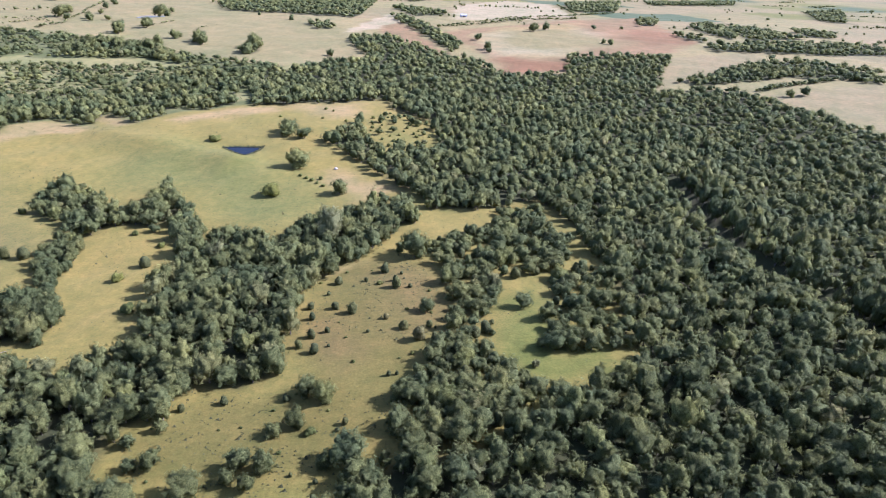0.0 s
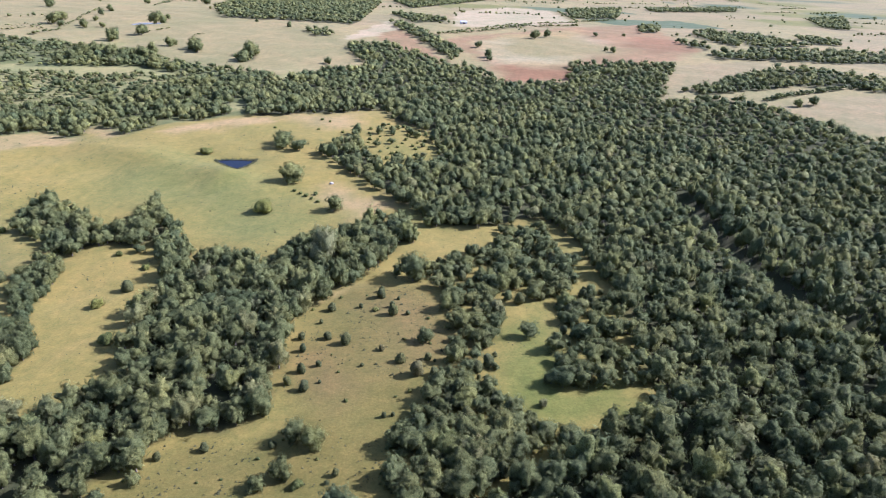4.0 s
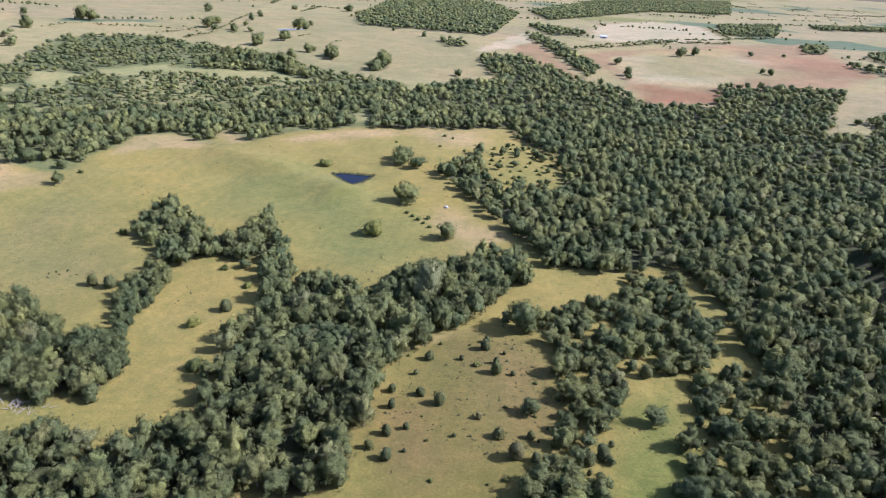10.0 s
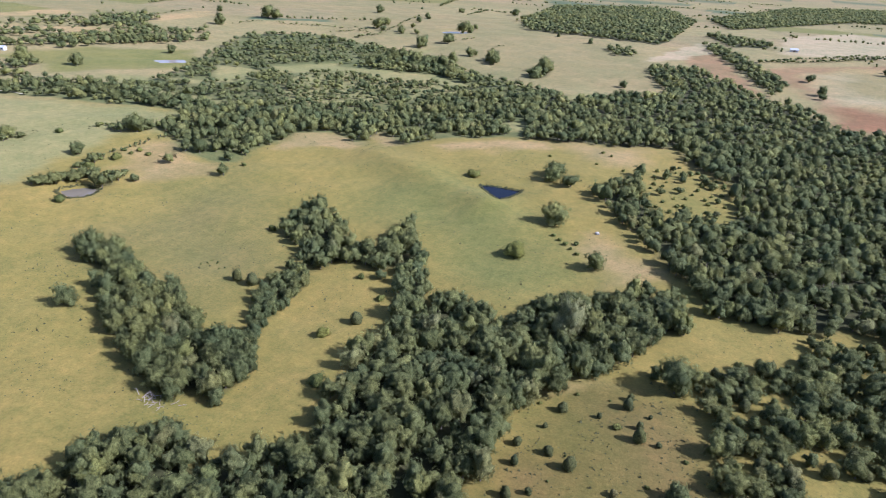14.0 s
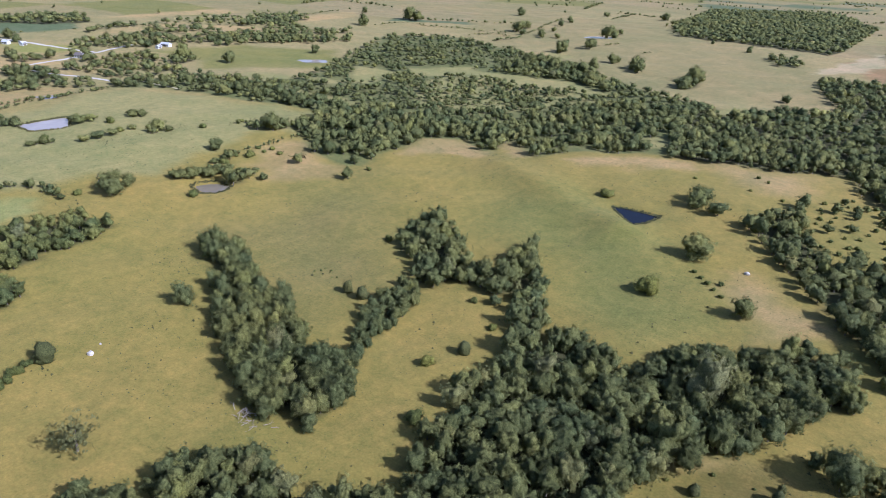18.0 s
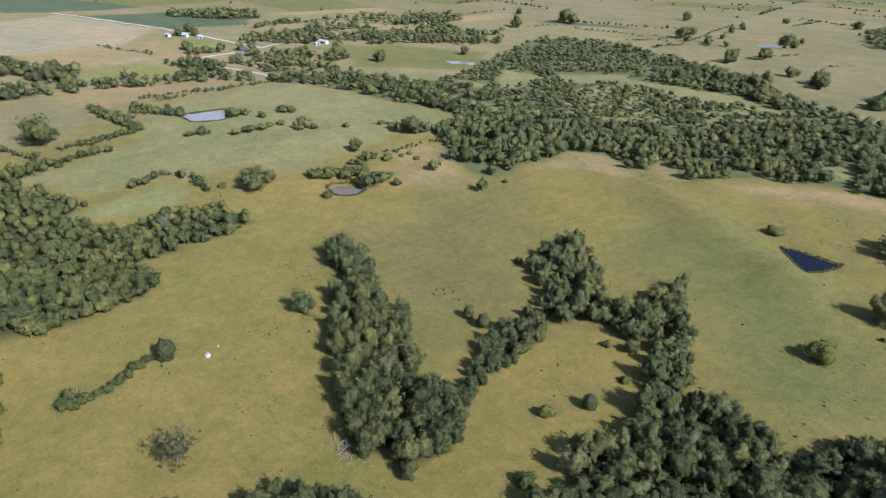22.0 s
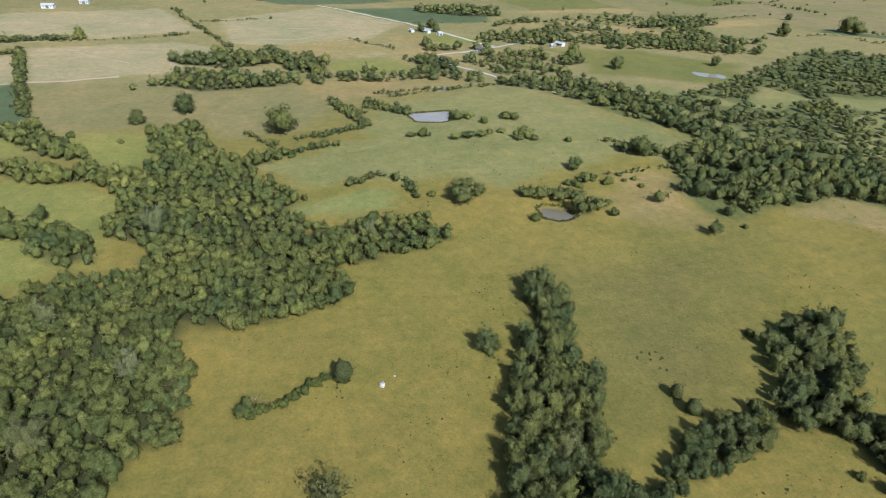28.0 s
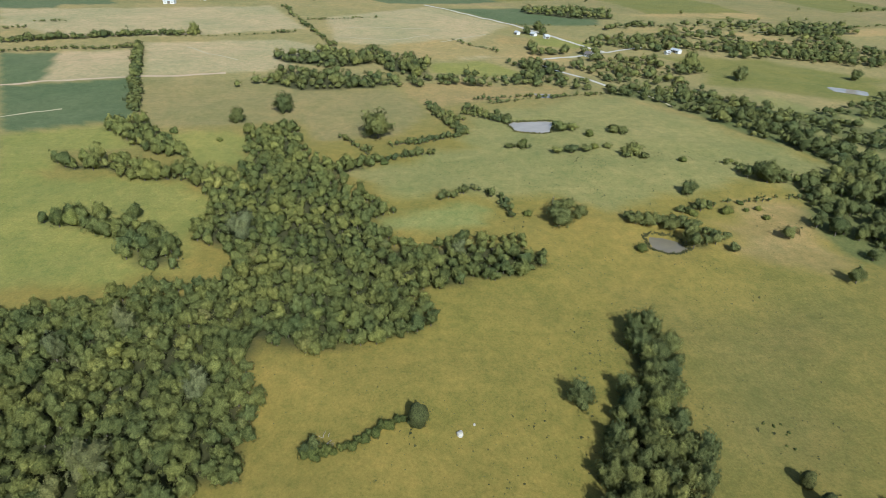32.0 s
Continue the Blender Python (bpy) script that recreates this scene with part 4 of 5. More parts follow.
def crown_shape(seed, kind, lobes, fine, sprays, spray):
    """A crown of radius 1 standing at z = 0: a lobed body of foliage under a coat of ragged leafy sprays.

    The third array holds the way that each corner's leaves face, of length 1 on the body and 2 on the sprays."""
    rng = np.random.default_rng(seed)
    if kind == "cedar":
        h = np.linspace(0.22, 1.8, lobes)
        a = rng.uniform(0, 2 * math.pi, lobes)
        wide = 0.74 * np.sqrt(np.clip(1 - ((h - 0.7) / 1.25) ** 2, 0.06, 1))
        mids = np.stack([0.32 * wide * np.cos(a), 0.32 * wide * np.sin(a), h], 1)
        size = wide * rng.uniform(0.85, 1.1, lobes)
    elif kind == "shrub":
        d = on_ball(rng, lobes, 0.0)
        mids = d * (0.62, 0.62, 0.5) * rng.uniform(0.7, 1.1, (lobes, 1)) + (0, 0, 0.25)
        size = rng.uniform(0.3, 0.48, lobes)
    else:
        d = on_ball(rng, lobes, -0.9)
        mids = d * (0.7, 0.7, 0.66) * rng.uniform(0.65, 1.25, (lobes, 1)) + (0, 0, 0.82)
        mids[0] = (0, 0, 0.8)
        size = rng.uniform(0.22, 0.42, lobes)
        size[0] = 0.52
    heart = np.array((0, 0, {"cedar": 0.7, "shrub": 0.2}.get(kind, 0.75)))
    off = mids - heart

    def surface(d):
        """How far the lobes reach from the heart along each way, and which way they face there."""
        b = d @ off.T
        disc = size**2 - (off**2).sum(1) + b * b
        far = np.where(disc > 0, b + np.sqrt(np.maximum(disc, 0)), 0)
        own = far.argmax(1)
        r = np.maximum(far.max(1), 0.4)[:, None]
        n = np.where(r > 0.4, (d * r - off[own]) / size[own][:, None], d)
        return r, n / np.linalg.norm(n, axis=1)[:, None]

    d, fa = BALLS[fine]
    r, n = surface(d)
    co = heart + d * r * rng.uniform(0.8, 0.97, (len(d), 1))
    out = 0.68 * n + 0.32 * d + (0, 0, 0.12)
    out /= np.linalg.norm(out, axis=1)[:, None]
    if kind == "thin":
        co, fa, out = co[:0], fa[:0], out[:0]
    d = on_ball(rng, sprays, -0.75)
    r, n = surface(d)
    at = heart + d * r * rng.uniform(0.55 if kind == "thin" else 0.86, 1.2, (sprays, 1))
    face = 0.62 * n + 0.38 * d + (0, 0, 0.12) + rng.normal(0, 0.3, (sprays, 3))
    face *= 2 / np.linalg.norm(face, axis=1)[:, None]
    n = n + rng.normal(0, 0.45, (sprays, 3)) + (0, 0, 0.1)
    n /= np.linalg.norm(n, axis=1)[:, None]
    u = np.cross(n, rng.normal(0, 1, (sprays, 3)))
    u /= np.linalg.norm(u, axis=1)[:, None]
    v = np.cross(n, u)
    s = spray * rng.uniform(0.5, 1.4, (sprays, 1))
    turn = rng.uniform(0.8, 1.2, (3, sprays, 1))
    tri = np.stack([at + (u * math.cos(q) + v * math.sin(q)) * s * w for q, w in zip((0.0, 2.1, 4.2), turn)], 1).reshape(-1, 3)
    i = len(co) + 3 * np.arange(sprays)
    co = np.concatenate([co, tri])
    co[:, 2] = np.maximum(co[:, 2], 0.02)
    return co, np.concatenate([fa, np.stack([i, i + 1, i + 2], 1)]), np.concatenate([out, np.repeat(face, 3, 0)])


def trunk_shape(seed, height, radius, limbs=4):
    """A tapered, slightly bent trunk with limbs, standing at z = 0."""
    rng = np.random.default_rng(seed)
    co, fa = [], []

    def tube(a, b, r0, r1, sides=6):
        a, b = np.array(a, float), np.array(b, float)
        w = (b - a) / np.linalg.norm(b - a)
        u = np.cross(w, (0.3, 0.9, 0.1))
        u /= np.linalg.norm(u)
        v = np.cross(w, u)
        ang = np.arange(sides) * 2 * math.pi / sides
        ring = np.cos(ang)[:, None] * u + np.sin(ang)[:, None] * v
        base = sum(len(c) for c in co)
        co.append(np.concatenate([a + ring * r0, b + ring * r1]))
        for i in range(sides):
            j = (i + 1) % sides
            fa.extend([(base + i, base + j, base + sides + j), (base + i, base + sides + j, base + sides + i)])

    knee = np.array((*rng.uniform(-0.06, 0.06, 2) * height, 0.45 * height))
    top = np.array((*rng.uniform(-0.1, 0.1, 2) * height, height))
    tube((0, 0, -0.3), knee, radius * 1.25, radius * 0.85)
    tube(knee, top, radius * 0.85, radius * 0.25)
    for k in range(limbs):
        a = k * 2 * math.pi / limbs + rng.uniform(-0.4, 0.4)
        start = knee + (top - knee) * rng.uniform(0.05, 0.5)
        tube(start, start + np.array((math.cos(a), math.sin(a), rng.uniform(0.5, 1.0))) * height * 0.35, radius * 0.5, radius * 0.12, 5)
    return np.concatenate(co), np.array(fa)


def tree_mesh(name, co, fa, mat, out=None):
    """A mesh from arrays; out: the way that the leaves about each corner face."""
    me = fill(bpy.data.meshes.new(name), co, fa, False)
    me.materials.append(mat)
    if out is not None:
        me.attributes.new("facing", "FLOAT_VECTOR", "POINT").data.foreach_set("vector", np.ascontiguousarray(out, np.float32).ravel())
    return me


def patchy(x, y):
    """Uneven cover, from -1 to 1, in patches some 20 to 50 metres wide."""
    return 0.5 * (np.sin(x * 0.11 + 1.7 * np.sin(y * 0.06)) * np.sin(y * 0.13 + 1.3 * np.sin(x * 0.07)) + np.sin(x * 0.23 - y * 0.19 + 2 * np.sin(y * 0.05)))


def jitter_fill(poly, gap, rng, ragged=0):
    """Places about gap metres apart inside an outline."""
    p = np.array(poly, float)
    xs, ys = np.arange(p[:, 0].min(), p[:, 0].max(), gap), np.arange(p[:, 1].min(), p[:, 1].max(), gap)
    gx, gy = np.meshgrid(xs, ys)
    gx, gy = gx + rng.uniform(-0.42, 0.42, gx.shape) * gap, gy + rng.uniform(-0.42, 0.42, gy.shape) * gap
    ok = inside(poly, gx, gy) & (edge_distance(RAVINE, gx, gy, False) > 5.6)
    for clear in CLEARINGS:
        ok &= ~inside(clear, gx, gy)
    if ragged:
        ok &= patchy(gx, gy) > rng.uniform(-0.5, 0.5, gx.shape) * 0.7 + ragged
    return np.stack([gx[ok], gy[ok]], 1)


def away(p):
    """Distance from the flight line."""
    return edge_distance(FLIGHT, p[:, 0], p[:, 1], False)


DETAIL = [  # farthest distance, gap between trees, lobes, fineness, sprays, spray size
    (230, 5.0, 14, 2, 150, 0.21),
    (450, 5.5, 11, 1, 52, 0.29),
    (740, 6.6, 7, 0, 22, 0.38),
    (9999, 8.4, 5, 0, 7, 0.5),
]
SHAPES = [[crown_shape(100 * k + s, "oak", *how) for s in range(8)] for k, (_, _, *how) in enumerate(DETAIL)]


def build_hedge(half, line):
    """A hedgerow: a narrow wood along a line."""
    p = np.array(line, float)
    d = np.gradient(p, axis=0)
    d /= np.hypot(d[:, 0], d[:, 1])[:, None]
    side = np.stack([-d[:, 1], d[:, 0]], 1) * half * 0.5
    outline = [tuple(q) for q in p + side] + [tuple(q) for q in (p - side)[::-1]]
    build_wood(outline, "hedgerow of mixed trees and bushes between fields", 0.9, 0.5, int(abs(p[0, 0])), (half * 0.22, half * 0.66), "hedgerow")


def build_wood(poly, label, tall=1.0, gap_scale=1.0, seed=1, size=(2.6, 6.0), name="woodland", ragged=0, leaf=OAK_LEAF):
    """A wood as one canopy of many crowns and one set of trunks."""
    rng = np.random.default_rng(seed)
    V, F, T, N, tv, tf = [], [], [], [], [], []
    count, tcount, near_edge = 0, 0, 0
    for k, (reach, gap, *_rest) in enumerate(DETAIL):
        p = jitter_fill(poly, gap * gap_scale, rng, ragged)
        if not len(p):
            continue
        d = away(p)
        p = p[(d < reach) & (d >= near_edge)]
        near_edge = reach
        if not len(p):
            continue
        z = shaped(p[:, 0], p[:, 1])
        r = (size[0] + (size[1] - size[0]) * rng.uniform(0, 1, len(p)) ** 1.2) * gap / 6.6
        h = rng.uniform(0.85, 1.25, len(p)) * tall * 5.7 / gap * (1 + 0.16 * patchy(p[:, 0] * 0.8, p[:, 1] * 0.8))
        h *= np.where(edge_distance(RIM, p[:, 0], p[:, 1], False) < 10, 1.55, 1)
        a = rng.uniform(0, 2 * math.pi, len(p))
        pick = rng.integers(0, 8, len(p))
        tone = rng.uniform(0, 1, len(p)) ** 1.3
        for s in range(8):
            sel = np.nonzero(pick == s)[0]
            if not len(sel):
                continue
            co, fa, out = SHAPES[k][s]
            c, sn = np.cos(a[sel])[:, None], np.sin(a[sel])[:, None]
            rr = r[sel][:, None]
            x = (co[:, 0] * c - co[:, 1] * sn) * rr + p[sel, 0][:, None]
            y = (co[:, 0] * sn + co[:, 1] * c) * rr + p[sel, 1][:, None]
            zz = co[:, 2] * rr * h[sel][:, None] + z[sel][:, None] + 0.5
            V.append(np.stack([x, y, zz], -1).reshape(-1, 3))
            F.append((fa[None] + (np.arange(len(sel)) * len(co))[:, None, None] + count).reshape(-1, 3))
            T.append(np.repeat(tone[sel], len(co)))
            N.append(np.stack([out[:, 0] * c - out[:, 1] * sn, out[:, 0] * sn + out[:, 1] * c, out[:, 2] + 0 * c], -1).reshape(-1, 3))
            count += len(sel) * len(co)
        if k < 2:
            tri = np.array([(math.cos(q), math.sin(q)) for q in (0, 2.1, 4.2)])
            for i in range(len(p)):
                b = np.c_[p[i] + tri * 0.3, np.full(3, z[i] - 0.4)]
                tv += [b, np.c_[p[i] + tri * 0.16, np.full(3, z[i] + 1.0 * r[i] * h[i])]]
                tf += [(tcount + i0, tcount + i1, tcount + 3 + i1) for i0, i1 in ((0, 1), (1, 2), (2, 0))]
                tf += [(tcount + i0, tcount + 3 + i1, tcount + 3 + i0) for i0, i1 in ((0, 1), (1, 2), (2, 0))]
                tcount += 6
    if not V:
        return
    me = tree_mesh("canopy", np.concatenate(V), np.concatenate(F), leaf, np.concatenate(N))
    att = me.attributes.new("tint", "FLOAT", "POINT")
    att.data.foreach_set("value", np.concatenate(T).astype(np.float32))
    top = tagged(new(name), label, name, kind="stuff")
    canopy = new("canopy", me)
    canopy.parent = top
    if tv:
        stems = new("trunks", tree_mesh("trunks", np.concatenate(tv), np.array(tf), BARK))
        stems.parent = top


def build_kind(name, kind, leaf, lobes, fine, sprays, spray, trunk, variants=6):
    """Prototypes of one kind of tree: pairs of a trunk mesh and a crown mesh of radius 1."""
    made = []
    for s in range(variants):
        co, fa, out = crown_shape(7 * s + len(name), kind, lobes, fine, sprays, spray)
        crown = tree_mesh("crown", co, fa, leaf, out)
        stem = tree_mesh("trunk", *trunk_shape(s + 3, *trunk), BARK)
        made.append((stem, crown))
    return made


KINDS = {
    "broadleaf_tree": build_kind("broadleaf_tree", "oak", OAK_LEAF, 16, 2, 420, 0.165, (1.0, 0.06)),
    "young_tree": build_kind("young_tree", "oak", OAK_LEAF, 13, 2, 240, 0.18, (0.9, 0.055)),
    "cedar_tree": build_kind("cedar_tree", "cedar", CEDAR_LEAF, 9, 2, 200, 0.13, (1.4, 0.06)),
    "shrub": build_kind("shrub", "shrub", SHRUB_LEAF, 10, 2, 220, 0.13, (0.4, 0.05)),
    "pale_tree": build_kind("pale_tree", "oak", GREY_LEAF, 16, 2, 460, 0.15, (1.1, 0.06)),
    "grey_tree": build_kind("grey_tree", "thin", THIN_LEAF, 16, 0, 520, 0.12, (1.1, 0.06)),
}
LABELS = {
    "broadleaf_tree": "rounded dark green broadleaf tree",
    "young_tree": "young bushy green broadleaf tree",
    "cedar_tree": "small dense dark green cedar",
    "shrub": "low olive green shrub",
    "pale_tree": "pale grey-green broadleaf tree",
    "grey_tree": "sparse yellow-green half-bare tree",
}


def plant(kind, x, y, r, rng, where, group="", tall=1.0):
    stem, crown = KINDS[kind][int(rng.integers(0, len(KINDS[kind])))]
    top = tagged(new(kind), LABELS[kind] + " " + where, "shrub" if kind == "shrub" else "tree", group)
    top.location = (x, y, float(shaped(np.array([x]), np.array([y]))[0]))
    top.rotation_euler = (0, 0, float(rng.uniform(0, 6.283)))
    top.scale = (r, r, r * tall * float(rng.uniform(0.9, 1.15)))
    for part_name, me in (("trunk", stem), ("crown", crown)):
        new(part_name, me).parent = top
    return top


def plant_wood(poly, gap, size, where, group, seed, kinds=(("broadleaf_tree", 1.0),), tall=1.0, ragged=0):
    rng = np.random.default_rng(seed)
    for x, y in jitter_fill(poly, gap, rng, ragged):
        kind = kinds[0][0] if rng.uniform() < kinds[0][1] else kinds[-1][0]
        plant(kind, x, y, float(rng.uniform(*size)) * (0.55 if kind in ("shrub", "cedar_tree") else 1), rng, where, group, tall)


lone = np.random.default_rng(11)
for kind, spots, where in (
    ("cedar_tree", CEDAR_SPOTS + CEDAR_B_SPOTS + CEDAR_D_SPOTS, "standing alone in the grass"),
    ("broadleaf_tree", OAK_SPOTS + OAK_B_SPOTS + OAK_C_SPOTS + OAK_D_SPOTS + OAK_FAR_SPOTS + OAK_EAST_SPOTS + OAK_NORTH_SPOTS + YARD_OAK_SPOTS, "standing in the open pasture"),
    ("young_tree", BUSH_SPOTS, "beside a farm pond"),
    ("shrub", SHRUB_SPOTS + SHRUB_B_SPOTS + SHRUB_C_SPOTS + SHRUB_D_SPOTS, "in the open pasture"),
    ("grey_tree", SNAG_SPOTS, "in the open pasture"),
    ("pale_tree", GREY_B_SPOTS + GREY_C_SPOTS + GREY_D_SPOTS, "among darker trees of the wood"),
):
    done = []
    for x, y, r in spots:
        if all(math.hypot(x - u, y - v) > 2 for u, v in done):
            plant(kind, x, y, r * (1.1 if kind == "cedar_tree" else 1.2 if kind == "shrub" else 1.02), lone, where, "scattered pasture trees", 1.45 if kind == "pale_tree" else 0.72 if kind == "young_tree" else 1.0)
            done.append((x, y))
plant_wood(STRIP_WOOD, 5.0, (2.3, 4.1), "in the narrow strip of wood", "strip wood trees", 21, tall=1.3)
plant_wood(LINK_WOOD, 3.5, (1.7, 2.9), "in the thin tree line", "tree line", 22, tall=1.15)
plant_wood(MEADOW_SCRUB, 4.6, (1.6, 4.3), "in the scrub between the meadows", "meadow scrub", 24, (("young_tree", 0.78), ("cedar_tree", 0)), ragged=-0.75)
plant_wood(MEADOW_THICKET, 5.0, (1.8, 4.4), "in the thicket beside the meadow", "meadow scrub", 28, (("young_tree", 0.85), ("cedar_tree", 0)))
plant_wood(EAST_SCRUB, 5.0, (1.8, 4.2), "in the scrub beside the meadow", "meadow scrub", 25, (("young_tree", 0.75), ("cedar_tree", 0)))
hedge = np.random.default_rng(44)
for k in range(22):
    q = (k + float(hedge.uniform(-0.3, 0.3))) / 21
    plant("shrub", -211 - 12 * q + float(hedge.normal(0, 0.8)), 124 + 24 * q, float(hedge.uniform(0.9, 2.4)), hedge, "in the low pasture hedge", "pasture hedge", 1.15)
for x, y in ((-213, 121), (-214.5, 122.5)):
    plant("young_tree", x, y, 2.5, hedge, "at the end of the low hedge", "pasture hedge")
for k in range(9):
    plant("shrub", -209 + float(hedge.normal(0, 3.5)), 262 + float(hedge.normal(0, 3.0)), float(hedge.uniform(0.4, 0.8)), hedge, "in a patch of tall weeds", "weed patch", 0.6)
sapling = np.random.default_rng(41)
for x, y in jitter_fill(MEADOW, 11.5, sapling):
    kind = "cedar_tree" if sapling.uniform() < 0.45 else "shrub"
    if sapling.uniform() < 0.7:
        plant(kind, float(x), float(y), float(sapling.uniform(0.45, 1.0)), sapling, "sprouting in the rough meadow", "meadow saplings")
plant_wood(HILL_SCRUB, 8.5, (2.0, 3.4), "on the scrubby hillside", "hillside scrub", 26, (("young_tree", 0.4), ("shrub", 0)))
CLEARINGS.remove(VALLEY_SCRUB)
build_wood(VALLEY_SCRUB, "scattered bushes and small trees in the overgrown valley pasture", 0.9, 1.15, 27, (1.2, 2.6), ragged=-0.3)
for half, line in HEDGES:
    build_hedge(half, line)

for i, (poly, label) in enumerate(WOODLANDS):
    if poly is VALLEY_WOOD:
        build_wood(poly, label, 0.9, 0.95, 50 + i, (2.5, 4.9), ragged=-0.08)
    else:
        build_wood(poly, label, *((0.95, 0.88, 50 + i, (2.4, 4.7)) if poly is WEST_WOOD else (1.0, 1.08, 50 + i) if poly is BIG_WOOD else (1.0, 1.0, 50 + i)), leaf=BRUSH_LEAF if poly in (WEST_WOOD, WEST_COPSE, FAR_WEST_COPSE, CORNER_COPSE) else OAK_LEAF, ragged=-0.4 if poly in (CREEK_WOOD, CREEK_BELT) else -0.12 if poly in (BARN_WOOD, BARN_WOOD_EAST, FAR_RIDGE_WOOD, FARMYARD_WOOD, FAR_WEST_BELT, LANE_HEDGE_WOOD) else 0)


def build_far_trees():
    """Tree lines along the edges of the far fields, and single trees in them."""
    rng = np.random.default_rng(91)
    c, s = math.cos(FIELD_TURN), math.sin(FIELD_TURN)
    places = []
    for i in range(-14, 15):
        for j in range(-14, 18):
            for along, chance in ((0, 0.72), (1, 0.5)):
                if rng.uniform() > chance:
                    continue
                lo, hi = sorted(rng.uniform(0, 1, 2))
                n = int((hi - lo) * (FIELD_WIDE if along == 0 else FIELD_DEEP) / 7)
                q = np.linspace(lo, hi, n)
                u = i + (q if along == 0 else 0 * q)
                v = j + (q if along == 1 else 0 * q)
                places.append(np.stack([u, v], 1) + rng.normal(0, 0.012, (n, 2)))
            places.append(np.array([[i, j]]) + rng.uniform(0, 1, (int(rng.integers(0, 5)), 2)))
    uv = np.concatenate(places)
    a = uv[:, 0] * FIELD_WIDE
    b = uv[:, 1] * FIELD_DEEP - 40 * np.sin(uv[:, 0] * 2.1)
    p = np.stack([a * c - b * s, a * s + b * c], 1)
    _, _, far = far_fields(p[:, 0], p[:, 1])
    ok = far & (p[:, 0] < 1100) & (p[:, 1] > -450)
    for outline, _ in WOODLANDS:
        ok &= ~inside(outline, p[:, 0], p[:, 1])
    for line, room in ((ROAD, 12), (LANE, 12), (FARM_LANE, 10)):
        ok &= edge_distance(line, p[:, 0], p[:, 1], False) > room
    p = p[ok]
    V, F, T, N = [], [], [], []
    z = shaped(p[:, 0], p[:, 1])
    r = rng.uniform(2.0, 4.4, len(p))
    for k in range(len(p)):
        co, fa, out = SHAPES[3][k % 8]
        N.append(out)
        V.append(co * r[k] + (p[k, 0], p[k, 1], z[k]))
        F.append(fa + k * len(co))
        T.append(np.full(len(co), rng.uniform()))
    me = tree_mesh("canopy", np.concatenate(V), np.concatenate(F), OAK_LEAF, np.concatenate(N))
    me.attributes.new("tint", "FLOAT", "POINT").data.foreach_set("value", np.concatenate(T).astype(np.float32))
    tagged(new("far_trees", me), "distant tree lines and single trees among the far fields", "trees", kind="stuff")


build_far_trees()

# ---- buildings, stones and weeds ----
def part(name, bm, mat, parent, label=""):
    me = bpy.data.meshes.new(name)
    bm.to_mesh(me)
    bm.free()
    me.materials.append(mat)
    ob = new(name, me)
    ob.parent = parent
    return tagged(ob, label) if label else ob


def box(x0, x1, y0, y1, z0, z1):
    bm = bmesh.new()
    bmesh.ops.create_cube(bm, size=1)
    for v in bm.verts:
        v.co = (x0 + (v.co.x + 0.5) * (x1 - x0), y0 + (v.co.y + 0.5) * (y1 - y0), z0 + (v.co.z + 0.5) * (z1 - z0))
    return bm


def gable(w, d, h, peak, over, thick):
    """A pitched roof over a w x d block of height h, ridge along x."""
    bm = bmesh.new()
    x = w / 2 + over
    y = d / 2 + over
    slope = peak / (d / 2)
    low = h - slope * over
    outer = [(-y, low), (0, h + peak), (y, low)]
    inner = [(y, low - thick), (0, h + peak - thick), (-y, low - thick)]
    ring = outer + inner
    a = [bm.verts.new((-x, p, q)) for p, q in ring]
    b = [bm.verts.new((x, p, q)) for p, q in ring]
    bm.faces.new(a)
    bm.faces.new(b[::-1])
    for i in range(6):
        j = (i + 1) % 6
        bm.faces.new((a[i], b[i], b[j], a[j]))
    bmesh.ops.recalc_face_normals(bm, faces=bm.faces)
    return bm


def walls(w, d, h, peak):
    bm = bmesh.new()
    ring = [(-d / 2, -1.5), (-d / 2, h), (0, h + peak), (d / 2, h), (d / 2, -1.5)]
    a = [bm.verts.new((-w / 2, p, q - (0.15 if q > 0 else 0))) for p, q in ring]
    b = [bm.verts.new((w / 2, p, q - (0.15 if q > 0 else 0))) for p, q in ring]
    bm.faces.new(a)
    bm.faces.new(b[::-1])
    for i in range(5):
        j = (i + 1) % 5
        bm.faces.new((a[i], b[i], b[j], a[j]))
    bmesh.ops.recalc_face_normals(bm, faces=bm.faces)
    return bm


def building(name, label, x, y, turn, w, d, h, peak, roof, barn=False):
    top = tagged(new(name), label, "barn" if barn else "house")
    top.location, top.rotation_euler = (x, y, float(shaped(np.array([x]), np.array([y]))[0])), (0, 0, radians(turn))
    part("wall", walls(w, d, h, peak), WHITE_PAINT, top)
    part("roof", gable(w, d, h, peak, 0.5, 0.2), roof, top)
    for side in (-1, 1):
        y0 = side * (d / 2 + 0.02)
        part("door", box(-1.6 if barn else -0.5, 1.6 if barn else 0.5, y0 - 0.05, y0 + 0.05, 0, 3.0 if barn else 2.1), BARK, top)
        for k in range(-1, 2, 2):
            part("window", box(k * w / 3.2 - 0.5, k * w / 3.2 + 0.5, y0 - 0.04, y0 + 0.04, 1.0, 2.2), DARK_GLASS, top)
    if not barn:
        part("chimney", box(w / 4 - 0.35, w / 4 + 0.35, -0.35, 0.35, h, h + peak + 0.9), LIMESTONE, top)
    return top


